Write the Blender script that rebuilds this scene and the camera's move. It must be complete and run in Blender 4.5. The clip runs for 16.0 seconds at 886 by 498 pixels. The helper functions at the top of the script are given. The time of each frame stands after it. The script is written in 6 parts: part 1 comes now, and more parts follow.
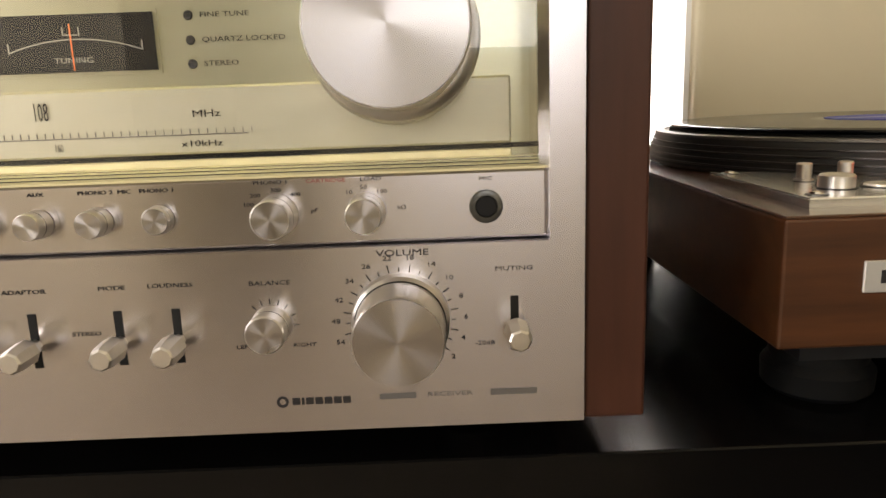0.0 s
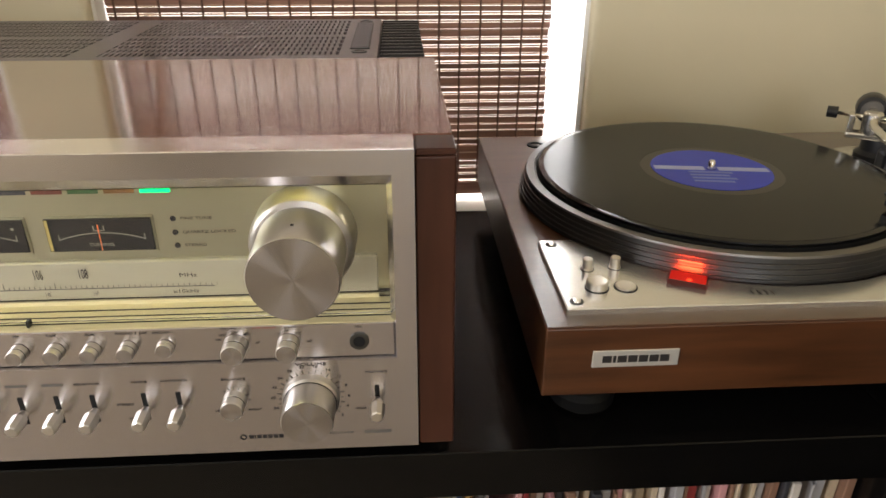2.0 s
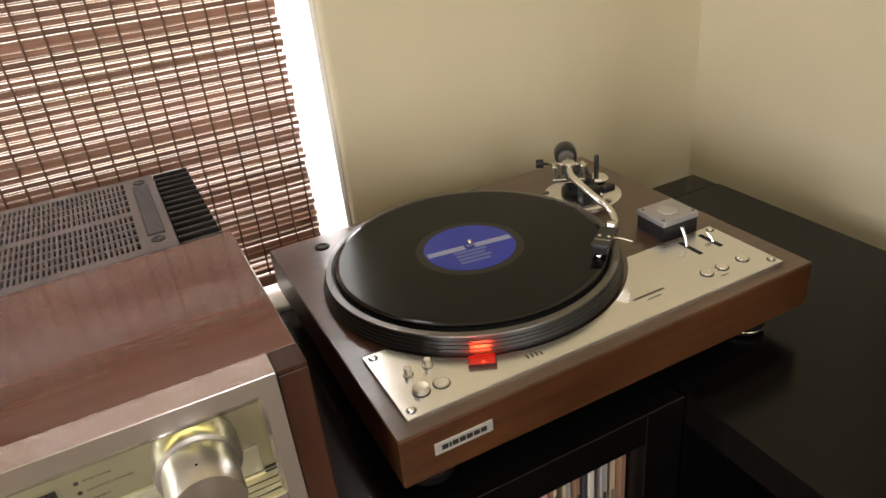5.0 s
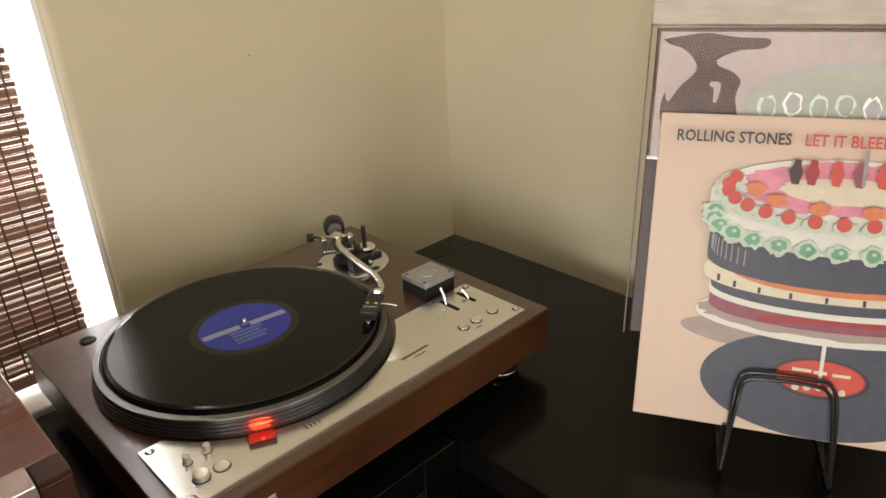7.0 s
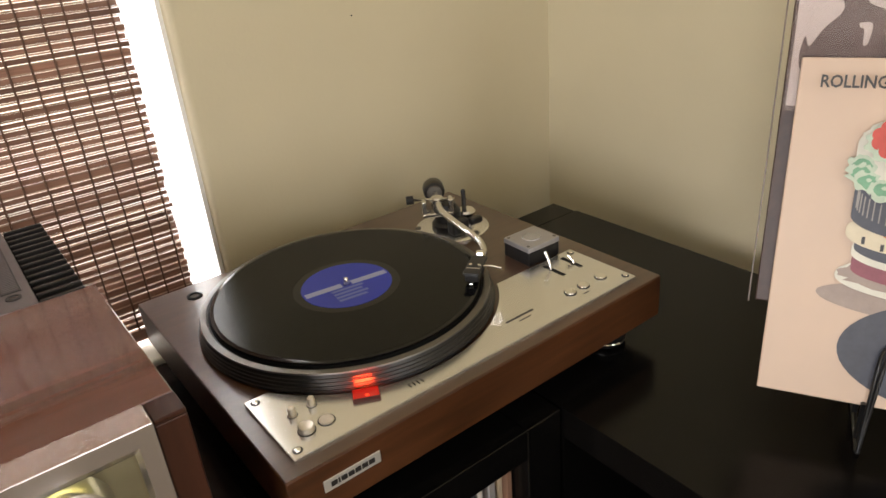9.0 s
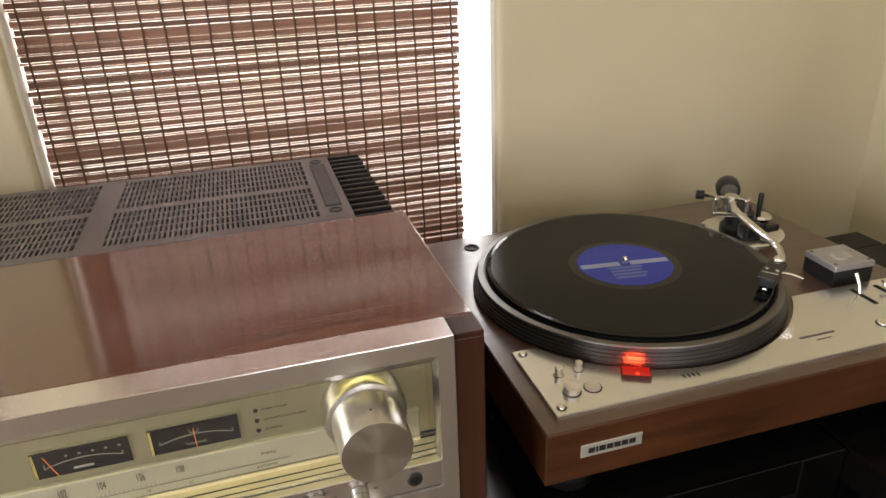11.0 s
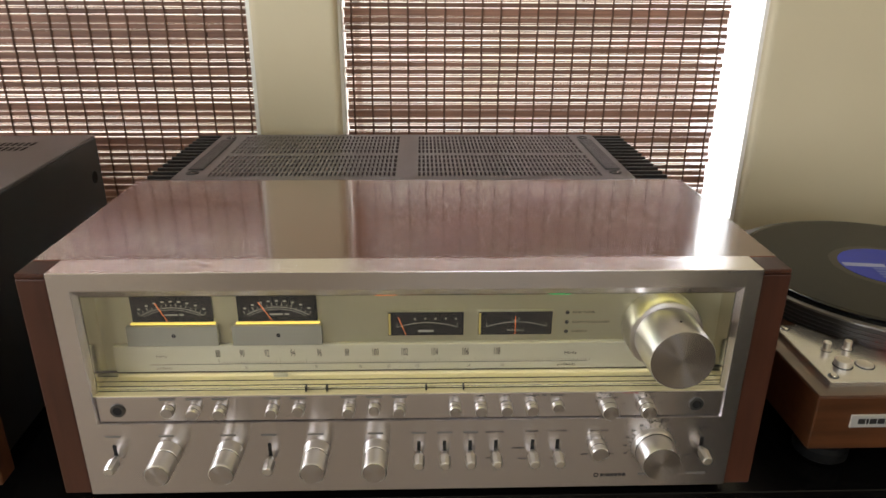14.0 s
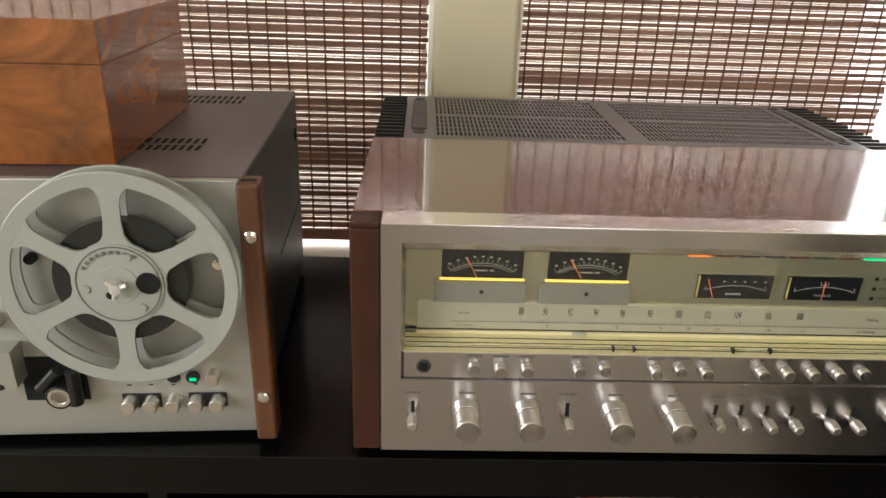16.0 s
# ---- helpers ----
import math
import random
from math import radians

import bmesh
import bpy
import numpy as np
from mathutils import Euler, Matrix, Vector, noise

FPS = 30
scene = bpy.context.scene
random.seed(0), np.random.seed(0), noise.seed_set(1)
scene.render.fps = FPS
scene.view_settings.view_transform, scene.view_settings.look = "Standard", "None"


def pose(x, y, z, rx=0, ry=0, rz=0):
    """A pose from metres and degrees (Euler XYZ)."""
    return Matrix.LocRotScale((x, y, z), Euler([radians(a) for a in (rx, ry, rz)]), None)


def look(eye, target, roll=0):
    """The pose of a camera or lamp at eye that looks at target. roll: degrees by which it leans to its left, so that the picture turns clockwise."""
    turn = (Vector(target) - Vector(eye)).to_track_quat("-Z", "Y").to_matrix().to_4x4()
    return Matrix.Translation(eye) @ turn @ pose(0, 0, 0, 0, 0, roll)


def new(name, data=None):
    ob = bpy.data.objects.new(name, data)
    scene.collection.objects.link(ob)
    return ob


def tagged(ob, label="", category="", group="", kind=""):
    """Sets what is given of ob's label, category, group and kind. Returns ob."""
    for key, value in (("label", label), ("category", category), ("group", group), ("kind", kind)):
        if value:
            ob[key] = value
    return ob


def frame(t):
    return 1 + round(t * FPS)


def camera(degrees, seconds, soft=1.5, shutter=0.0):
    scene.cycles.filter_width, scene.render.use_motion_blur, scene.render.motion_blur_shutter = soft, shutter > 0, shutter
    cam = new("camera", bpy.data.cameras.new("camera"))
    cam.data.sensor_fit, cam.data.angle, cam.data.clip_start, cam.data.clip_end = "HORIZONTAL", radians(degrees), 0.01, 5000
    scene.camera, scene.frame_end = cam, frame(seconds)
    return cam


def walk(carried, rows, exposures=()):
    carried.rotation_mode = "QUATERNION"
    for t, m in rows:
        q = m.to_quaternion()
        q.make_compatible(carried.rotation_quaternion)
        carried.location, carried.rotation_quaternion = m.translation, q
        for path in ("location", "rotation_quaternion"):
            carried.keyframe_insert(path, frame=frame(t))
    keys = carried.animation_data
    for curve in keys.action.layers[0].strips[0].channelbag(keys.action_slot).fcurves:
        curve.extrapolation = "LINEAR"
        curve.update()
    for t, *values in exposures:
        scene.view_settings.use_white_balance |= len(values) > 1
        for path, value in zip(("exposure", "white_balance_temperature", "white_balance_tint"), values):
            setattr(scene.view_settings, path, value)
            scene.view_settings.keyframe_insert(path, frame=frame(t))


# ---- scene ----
cam = camera(64.7, 16.0, soft=1.6)
PATH = [
    (0, (0.488, -0.233, 0.733), (0.504, 1.724, 0.32), -2.1),
    (0.5, (0.5, -0.266, 0.766), (0.528, 1.676, 0.288), -1.5),
    (1, (0.499, -0.303, 0.808), (0.557, 1.605, 0.211), -0.9),
    (1.5, (0.505, -0.329, 0.863), (0.585, 1.536, 0.144), -1.1),
    (2, (0.532, -0.341, 0.925), (0.644, 1.449, 0.039), 0.2),
    (2.5, (0.552, -0.362, 0.972), (0.756, 1.386, 0.023), -1.3),
    (3, (0.55, -0.386, 0.999), (0.914, 1.314, 0.01), -2.7),
    (5.3, (0.491, -0.383, 1.098), (1.294, 1.188, 0.156), -5.2),
    (5.5, (0.492, -0.38, 1.101), (1.355, 1.162, 0.165), -4.3),
    (6, (0.502, -0.399, 1.114), (1.517, 1.055, 0.189), -4.5),
    (6.5, (0.5, -0.416, 1.124), (1.675, 0.937, 0.237), -3.7),
    (7, (0.495, -0.434, 1.13), (1.74, 0.879, 0.277), -2.7),
    (7.5, (0.491, -0.432, 1.129), (1.729, 0.894, 0.286), -3.0),
    (8, (0.494, -0.434, 1.123), (1.719, 0.91, 0.29), -3.3),
    (8.2, (0.492, -0.43, 1.116), (1.696, 0.926, 0.271), -3.3),
    (10.3, (0.465, -0.379, 1.071), (1.1, 1.312, 0.211), -6.2),
    (10.5, (0.457, -0.38, 1.067), (1.022, 1.34, 0.218), -5.2),
    (11, (0.427, -0.385, 1.06), (0.911, 1.369, 0.229), -2.4),
    (11.5, (0.403, -0.387, 1.049), (0.77, 1.392, 0.211), -2.4),
    (12, (0.376, -0.395, 1.055), (0.584, 1.41, 0.219), -2.4),
    (12.5, (0.358, -0.402, 1.056), (0.462, 1.394, 0.181), -1.7),
    (13, (0.334, -0.423, 1.052), (0.42, 1.402, 0.237), -0.9),
    (13.5, (0.308, -0.441, 1.032), (0.39, 1.41, 0.281), -1.2),
    (14, (0.289, -0.46, 1.015), (0.35, 1.396, 0.272), 0.4),
    (14.5, (0.23, -0.465, 0.999), (0.313, 1.388, 0.252), 1.2),
    (15, (0.156, -0.459, 0.989), (0.258, 1.392, 0.238), 1.0),
    (15.5, (0.099, -0.457, 0.988), (0.244, 1.377, 0.205), 1.6),
    (16, (0.049, -0.451, 0.991), (0.118, 1.383, 0.195), 2.1),
]
EXPOSURES = [(0.0, 0.06, 6550, 12.5), (1.0, 0.04, 6250, 12), (2.0, 0.06, 6150, 11.5), (3.0, 0.14, 6300, 10.5), (6.0, 0.04, 6250, 12), (7.5, -0.10, 6350, 11.5), (10.5, 0.0, 6200, 12.5), (11.5, -0.08, 6100, 12.5),
             (12.5, -0.16, 5800, 13), (13.5, -0.20, 5950, 11), (14.5, -0.20, 5950, 9), (16.0, -0.10, 6000, 9)]
walk(cam, [(t, look(eye, target, roll)) for t, eye, target, roll in PATH], EXPOSURES)

# ---- world, daylight and lamps ----
world = bpy.data.worlds.new("daylight")
world.use_nodes = True
scene.world = world
sky = world.node_tree.nodes.new("ShaderNodeTexSky")
sky.sky_type, sky.sun_disc = "NISHITA", False
sky.sun_elevation, sky.sun_rotation = radians(43), radians(-47)
world.node_tree.nodes["Background"].inputs["Strength"].default_value = 0.12
world.node_tree.links.new(sky.outputs[0], world.node_tree.nodes["Background"].inputs["Color"])


def area_lamp(name, eye, target, width, height, watts, colour):
    data = bpy.data.lights.new(name, "AREA")
    data.shape, data.size, data.size_y, data.energy, data.color = "RECTANGLE", width, height, watts, colour
    ob = new(name, data)
    ob.matrix_world = look(eye, target)
    return ob


# added fill lamps at unseen openings behind the camera, standing in for daylight
area_lamp("window_light", (0.80, -3.22, 1.525), (0.80, 0, 0.95), 1.05, 1.10, 16, (1.0, 0.94, 0.87))
area_lamp("side_window_light", (-2.12, -1.55, 1.35), (0, -1.3, 1.0), 1.8, 1.1, 74, (1.0, 0.955, 0.90))
# added lamp behind the right-hand blind's edge, brightening the jamb in place of sky
area_lamp("window_edge_light", (0.665, 0.650, 1.085), (0.790, 0.640, 1.08), 0.060, 1.00, 3.6, (0.93, 0.97, 1.0))

# ---- materials ----
def material(name, colour, rough=0.5, metal=0.0, grain=None, bump=0.0, vary=0.0, coat=0.0, random_tint=0.0,
             aniso=0.0, radial="", emit=None, specular=0.5, twist=0.0, bump_scale=None, bump_distance=0.001):
    """Principled surface; grain: stretch of a noise along x, y, z, vary: how much it shifts the colour."""
    m = bpy.data.materials.new(name)
    m.use_nodes = True
    t = m.node_tree
    b = t.nodes["Principled BSDF"]
    b.inputs["Roughness"].default_value, b.inputs["Metallic"].default_value = rough, metal
    b.inputs["Coat Weight"].default_value, b.inputs["Coat Roughness"].default_value = coat, 0.08
    b.inputs["Specular IOR Level"].default_value = specular
    b.inputs["Base Color"].default_value = (*colour, 1)
    if emit:
        b.inputs["Emission Color"].default_value, b.inputs["Emission Strength"].default_value = (*emit[0], 1), emit[1]
    if aniso:
        b.inputs["Anisotropic"].default_value = aniso
        if isinstance(radial, str):
            tan = t.nodes.new("ShaderNodeTangent")
            tan.direction_type, tan.axis = "RADIAL", radial
            b.inputs["Anisotropic Rotation"].default_value = 0.25
        else:
            tan = t.nodes.new("ShaderNodeCombineXYZ")
            for k in range(3):
                tan.inputs[k].default_value = radial[k]
        t.links.new(tan.outputs[0], b.inputs["Tangent"])
    if grain:
        tex = t.nodes.new("ShaderNodeTexCoord")
        mp = t.nodes.new("ShaderNodeMapping")
        mp.inputs["Scale"].default_value = grain
        t.links.new(tex.outputs["Object"], mp.inputs[0])
        n1 = t.nodes.new("ShaderNodeTexNoise")
        n1.inputs["Scale"].default_value, n1.inputs["Detail"].default_value, n1.inputs["Roughness"].default_value = 1.0, 6.0, 0.62
        n1.inputs["Distortion"].default_value = twist
        t.links.new(mp.outputs[0], n1.inputs["Vector"])
        n2 = t.nodes.new("ShaderNodeTexNoise")
        n2.inputs["Scale"].default_value, n2.inputs["Detail"].default_value = 9.0, 3.0
        t.links.new(tex.outputs["Object"], n2.inputs["Vector"])
        if random_tint:
            info = t.nodes.new("ShaderNodeObjectInfo")
            add = t.nodes.new("ShaderNodeVectorMath")
            add.operation = "ADD"
            sc = t.nodes.new("ShaderNodeVectorMath")
            sc.operation = "SCALE"
            sc.inputs[3].default_value = 37.0
            t.links.new(info.outputs["Random"], sc.inputs[0])
            t.links.new(mp.outputs[0], add.inputs[0])
            t.links.new(sc.outputs[0], add.inputs[1])
            t.links.new(add.outputs[0], n1.inputs["Vector"])
        if vary:
            mix = t.nodes.new("ShaderNodeMath")
            mix.operation = "MULTIPLY_ADD"
            mix.inputs[1].default_value, mix.inputs[2].default_value = 0.35, 0.0
            t.links.new(n2.outputs["Fac"], mix.inputs[0])
            tot = t.nodes.new("ShaderNodeMath")
            tot.operation = "MULTIPLY_ADD"
            tot.inputs[1].default_value = 0.65
            t.links.new(n1.outputs["Fac"], tot.inputs[0])
            t.links.new(mix.outputs[0], tot.inputs[2])
            ramp = t.nodes.new("ShaderNodeValToRGB")
            lo, hi = [c * (1 - vary) for c in colour], [min(1, c * (1 + vary)) for c in colour]
            ramp.color_ramp.elements[0].position, ramp.color_ramp.elements[1].position = 0.3, 0.7
            ramp.color_ramp.elements[0].color, ramp.color_ramp.elements[1].color = (*lo, 1), (*hi, 1)
            t.links.new(tot.outputs[0], ramp.inputs[0])
            last = ramp.outputs[0]
            if random_tint:
                hsv = t.nodes.new("ShaderNodeHueSaturation")
                val = t.nodes.new("ShaderNodeMapRange")
                val.inputs["To Min"].default_value, val.inputs["To Max"].default_value = 1 - random_tint, 1 + random_tint
                t.links.new(info.outputs["Random"], val.inputs[0])
                t.links.new(val.outputs[0], hsv.inputs["Value"])
                t.links.new(last, hsv.inputs["Color"])
                last = hsv.outputs[0]
            t.links.new(last, b.inputs["Base Color"])
            rr = t.nodes.new("ShaderNodeMapRange")
            rr.inputs["To Min"].default_value, rr.inputs["To Max"].default_value = max(0.02, rough * 0.85), min(1, rough * 1.15)
            t.links.new(n2.outputs["Fac"], rr.inputs[0])
            t.links.new(rr.outputs[0], b.inputs["Roughness"])
        if bump:
            bp = t.nodes.new("ShaderNodeBump")
            bp.inputs["Strength"].default_value, bp.inputs["Distance"].default_value = bump, bump_distance
            src = n1
            if bump_scale:
                src = t.nodes.new("ShaderNodeTexNoise")
                src.inputs["Scale"].default_value, src.inputs["Detail"].default_value = bump_scale, 4.0
                t.links.new(tex.outputs["Object"], src.inputs["Vector"])
            t.links.new(src.outputs["Fac"], bp.inputs["Height"])
            t.links.new(bp.outputs[0], b.inputs["Normal"])
    return m


def glass(name, tint=(1, 1, 1), rough=0.0):
    m = material(name, tint, rough)
    b = m.node_tree.nodes["Principled BSDF"]
    b.inputs["Transmission Weight"].default_value, b.inputs["IOR"].default_value = 1.0, 1.45
    return m


WALL = material("cream_wall_paint", (0.66, 0.59, 0.415), 0.75, grain=(3, 3, 3), vary=0.03, bump=0.25, bump_scale=160, bump_distance=0.0008)
JAMB = material("white_jamb_paint", (0.86, 0.85, 0.80), 0.5, grain=(5, 5, 5), vary=0.03, bump=0.1, bump_scale=120)
CEIL = material("ceiling_paint", (0.75, 0.72, 0.64), 0.9, grain=(3, 3, 3), vary=0.03)
FLOOR = material("carpet", (0.30, 0.25, 0.19), 0.95, grain=(40, 40, 40), vary=0.25, bump=0.6, bump_scale=400)
BLACK_SHELF = material("black_brown_foil", (0.0034, 0.0031, 0.0029), 0.21, grain=(6, 220, 60), vary=0.25, bump=0.03, specular=0.20)
BRUSHED = material("brushed_aluminium", (0.55, 0.525, 0.54), 0.25, 1.0, grain=(9, 500, 900), vary=0.03, aniso=0.75, radial=(0, 0, 1))
# faceplate aluminium again, its colour lightened for the window the trim reflects
BRUSHED_TOP = material("brushed_aluminium_trim", (0.90, 0.88, 0.89), 0.24, 1.0, grain=(14, 1400, 900), vary=0.05, aniso=0.7, radial=(0, 1, 0))
SATIN = material("satin_aluminium_dial", (0.40, 0.39, 0.28), 0.30, 0.85, grain=(60, 300, 300), vary=0.02)
CREAM_DIAL = material("pale_dial_strip", (0.43, 0.41, 0.31), 0.40, 0.5, grain=(60, 300, 300), vary=0.02)
# the dial lamp's yellow light is put into the ledge's colour
LEDGE = material("ledge_lamp_tint", (0.70, 0.63, 0.38), 0.42, 0.35, grain=(60, 300, 300), vary=0.02)
POLISH = material("polished_aluminium", (0.85, 0.82, 0.76), 0.12, 1.0)
SPUN_Y = material("spun_aluminium_face", (0.46, 0.44, 0.44), 0.27, 1.0, aniso=0.85, radial="Y", grain=(500, 2, 500), vary=0.03)
BARREL = material("turned_aluminium", (0.72, 0.695, 0.655), 0.33, 1.0, grain=(300, 900, 300), vary=0.04, bump=0.06)
CHROME = material("chrome", (0.86, 0.85, 0.83), 0.08, 1.0)
# one case veneer: darker copy for uprights, lighter copy for the lit top
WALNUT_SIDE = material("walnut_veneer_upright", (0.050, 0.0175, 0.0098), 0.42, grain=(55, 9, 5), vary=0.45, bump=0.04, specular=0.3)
WALNUT_TOP = material("walnut_veneer_top_lit", (0.130, 0.050, 0.032), 0.16, grain=(5, 70, 40), vary=0.12, coat=1.0)
WALNUT_TOP.node_tree.nodes["Principled BSDF"].inputs["Coat IOR"].default_value = 1.55
WALNUT_TOP.node_tree.nodes["Principled BSDF"].inputs["Coat Roughness"].default_value = 0.035


def lacquered_grain(m, across):
    """Fine pores along x in the lacquer, which smear reflections across the grain."""
    t = m.node_tree
    tex, mp, n, bp = (t.nodes.new(k) for k in ("ShaderNodeTexCoord", "ShaderNodeMapping", "ShaderNodeTexNoise", "ShaderNodeBump"))
    mp.inputs["Scale"].default_value = (1.5, across, 4)
    n.inputs["Scale"].default_value, n.inputs["Detail"].default_value = 1.0, 2.0
    bp.inputs["Strength"].default_value, bp.inputs["Distance"].default_value = 1.0, 0.00010
    t.links.new(tex.outputs["Object"], mp.inputs[0])
    t.links.new(mp.outputs[0], n.inputs["Vector"])
    t.links.new(n.outputs["Fac"], bp.inputs["Height"])
    t.links.new(bp.outputs[0], t.nodes["Principled BSDF"].inputs["Coat Normal"])


lacquered_grain(WALNUT_TOP, 500)
WALNUT_PLINTH = material("walnut_plinth", (0.068, 0.0240, 0.0078), 0.40, grain=(9, 85, 110), vary=0.50, coat=0.12, bump=0.03)
WALNUT_DECK = material("walnut_plinth_top", (0.078, 0.036, 0.019), 0.30, grain=(8, 95, 60), vary=0.32, coat=0.75, bump=0.01)
WALNUT_DECK.node_tree.nodes["Principled BSDF"].inputs["Coat Roughness"].default_value = 0.16
WALNUT_RAIL = material("walnut_rail", (0.105, 0.042, 0.018), 0.38, grain=(90, 60, 7), vary=0.42, coat=0.1, bump=0.05)
BURL = material("lacquered_burl", (0.22, 0.070, 0.015), 0.20, grain=(8, 6, 15), vary=0.78, coat=0.6, twist=2.6)
CAGE = material("grey_cage_paint", (0.170, 0.155, 0.165), 0.36, 0.35, grain=(90, 90, 90), vary=0.08, bump=0.05, bump_scale=900)
FIN = material("black_heatsink", (0.012, 0.012, 0.013), 0.38, grain=(200, 200, 200), vary=0.15)
BLACK = material("black_plastic", (0.012, 0.012, 0.013), 0.38, grain=(150, 150, 150), vary=0.15)
# near-black that puts the shade inside holes, slots and grooves into colour
VOID = material("dark_opening", (0.004, 0.004, 0.004), 0.9)
INK = material("dark_ink", (0.030, 0.027, 0.026), 0.7, specular=0.15)
GREY_INK = material("grey_ink", (0.13, 0.12, 0.11), 0.6, specular=0.2)
METER = material("black_meter_face", (0.006, 0.0065, 0.008), 0.35, specular=0.2)
# scale print and needles emit a little, in place of the meters' inner light
METER_SCALE = material("meter_scale_print", (0.26, 0.25, 0.21), 0.5, emit=((1.0, 0.92, 0.72), 0.02))
NEEDLE = material("orange_needle", (0.7, 0.16, 0.04), 0.5, emit=((1.0, 0.25, 0.05), 0.25))
METER_LAMP = material("meter_lamp_edge", (0.8, 0.6, 0.1), 0.4, emit=((1.0, 0.76, 0.16), 0.7))
DIAL_LAMP = material("dial_lamp", (0.8, 0.7, 0.3), 0.4, emit=((1.0, 0.86, 0.26), 10.0))
GREEN_LAMP = material("green_lit_lamp", (0.0, 0.5, 0.2), 0.4, emit=((0.0, 1.0, 0.22), 1.25))
ORANGE_LAMP = material("orange_lit_lamp", (0.6, 0.15, 0.02), 0.4, emit=((1.0, 0.22, 0.02), 1.2))
RED_LAMP = material("red_strobe_lamp", (0.5, 0.01, 0.0), 0.25, emit=((1.0, 0.045, 0.01), 2.2))
DIM_RED = material("unlit_red_window", (0.121, 0.028, 0.022), 0.35)
DIM_GREEN = material("unlit_green_window", (0.033, 0.088, 0.033), 0.35)
DIM_AMBER = material("unlit_amber_window", (0.154, 0.072, 0.022), 0.35)
DIM_BLUE = material("unlit_blue_window", (0.028, 0.033, 0.050), 0.35)
PANE = glass("clear_glass")
ACRYLIC = glass("clear_acrylic", (0.96, 0.96, 0.97), 0.0)
DECK_PLATE = material("satin_deck_plate", (0.80, 0.80, 0.79), 0.22, 0.92, grain=(300, 40, 300), vary=0.03, bump=0.03, bump_distance=0.0002)
VINYL = material("grooved_vinyl", (0.0030, 0.0032, 0.0040), 0.15, aniso=0.75, radial="Z", grain=(90, 90, 90), vary=0.15, specular=0.18)
VINYL_EDGE = material("black_vinyl_edge", (0.006, 0.006, 0.007), 0.10, specular=0.4)
LABEL_BLUE = material("blue_record_label", (0.020, 0.040, 0.42), 0.5, grain=(60, 60, 60), vary=0.06)
LABEL_SILVER = material("silver_label_print", (0.34, 0.38, 0.58), 0.45)
PLATTER = material("dark_platter_rim", (0.012, 0.012, 0.012), 0.36)
STROBE = material("strobe_band", (0.075, 0.072, 0.070), 0.35, 0.7)
PLATTER_LIP = material("platter_lip", (0.20, 0.195, 0.19), 0.40, 1.0)
RUBBER = material("black_rubber", (0.005, 0.005, 0.005), 0.6, specular=0.15)
ARM = material("satin_arm_tube", (0.72, 0.70, 0.66), 0.25, 1.0)
BADGE = material("silver_badge", (0.72, 0.70, 0.66), 0.35, 0.6)
DECK_FACE = material("pale_deck_face", (0.42, 0.42, 0.38), 0.42, 0.6, grain=(10, 600, 900), vary=0.04, bump=0.05, bump_distance=0.0002)
REEL = material("grey_reel_plastic", (0.34, 0.35, 0.31), 0.42, grain=(30, 30, 30), vary=0.05)
TAPE = material("dark_tape_pack", (0.016, 0.018, 0.016), 0.30, grain=(200, 3, 200), vary=0.15)
# deck case: the blinds' reflection is put into the top's lighter colour
DECK_BODY = material("deck_case_top_lit", (0.105, 0.090, 0.096), 0.30, 0.2, grain=(300, 300, 300), vary=0.08, bump=0.08, bump_scale=900)
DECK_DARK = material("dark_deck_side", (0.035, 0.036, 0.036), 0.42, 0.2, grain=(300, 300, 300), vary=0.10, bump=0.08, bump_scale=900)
GREEN_DOT = material("green_pilot_lamp", (0.0, 0.3, 0.1), 0.4, emit=((0.0, 1.0, 0.35), 0.8))
AMBER_GLOW = material("amber_meter_lamp", (0.9, 0.35, 0.05), 0.4, emit=((1.0, 0.35, 0.06), 0.9))
WIRE = material("black_wire", (0.010, 0.010, 0.011), 0.28)


def blind_material(name, colour, through_colour, share, tint):
    """Woven wood that lets some light through."""
    m = material(name, colour, 0.55, grain=(9, 400, 500), vary=0.60, random_tint=tint)
    t = m.node_tree
    b, out = t.nodes["Principled BSDF"], t.nodes["Material Output"]
    tr = t.nodes.new("ShaderNodeBsdfTranslucent")
    tr.inputs["Color"].default_value = (*through_colour, 1)
    mix = t.nodes.new("ShaderNodeMixShader")
    mix.inputs[0].default_value = share
    t.links.new(b.outputs[0], mix.inputs[1])
    t.links.new(tr.outputs[0], mix.inputs[2])
    t.links.new(mix.outputs[0], out.inputs[0])
    return m


SLAT = blind_material("woven_wood_slat", (0.23, 0.125, 0.088), (0.48, 0.270, 0.18), 0.12, 0.40)
REED = blind_material("pale_reed", (0.40, 0.28, 0.20), (0.74, 0.56, 0.46), 0.24, 0.30)
CORD = material("brown_weave_cord", (0.13, 0.070, 0.046), 0.8, grain=(600, 600, 90), vary=0.3)
BACKDROP = material("bright_daylight", (0.9, 0.9, 0.9), 1.0, emit=((1.0, 0.94, 0.97), 1.40))


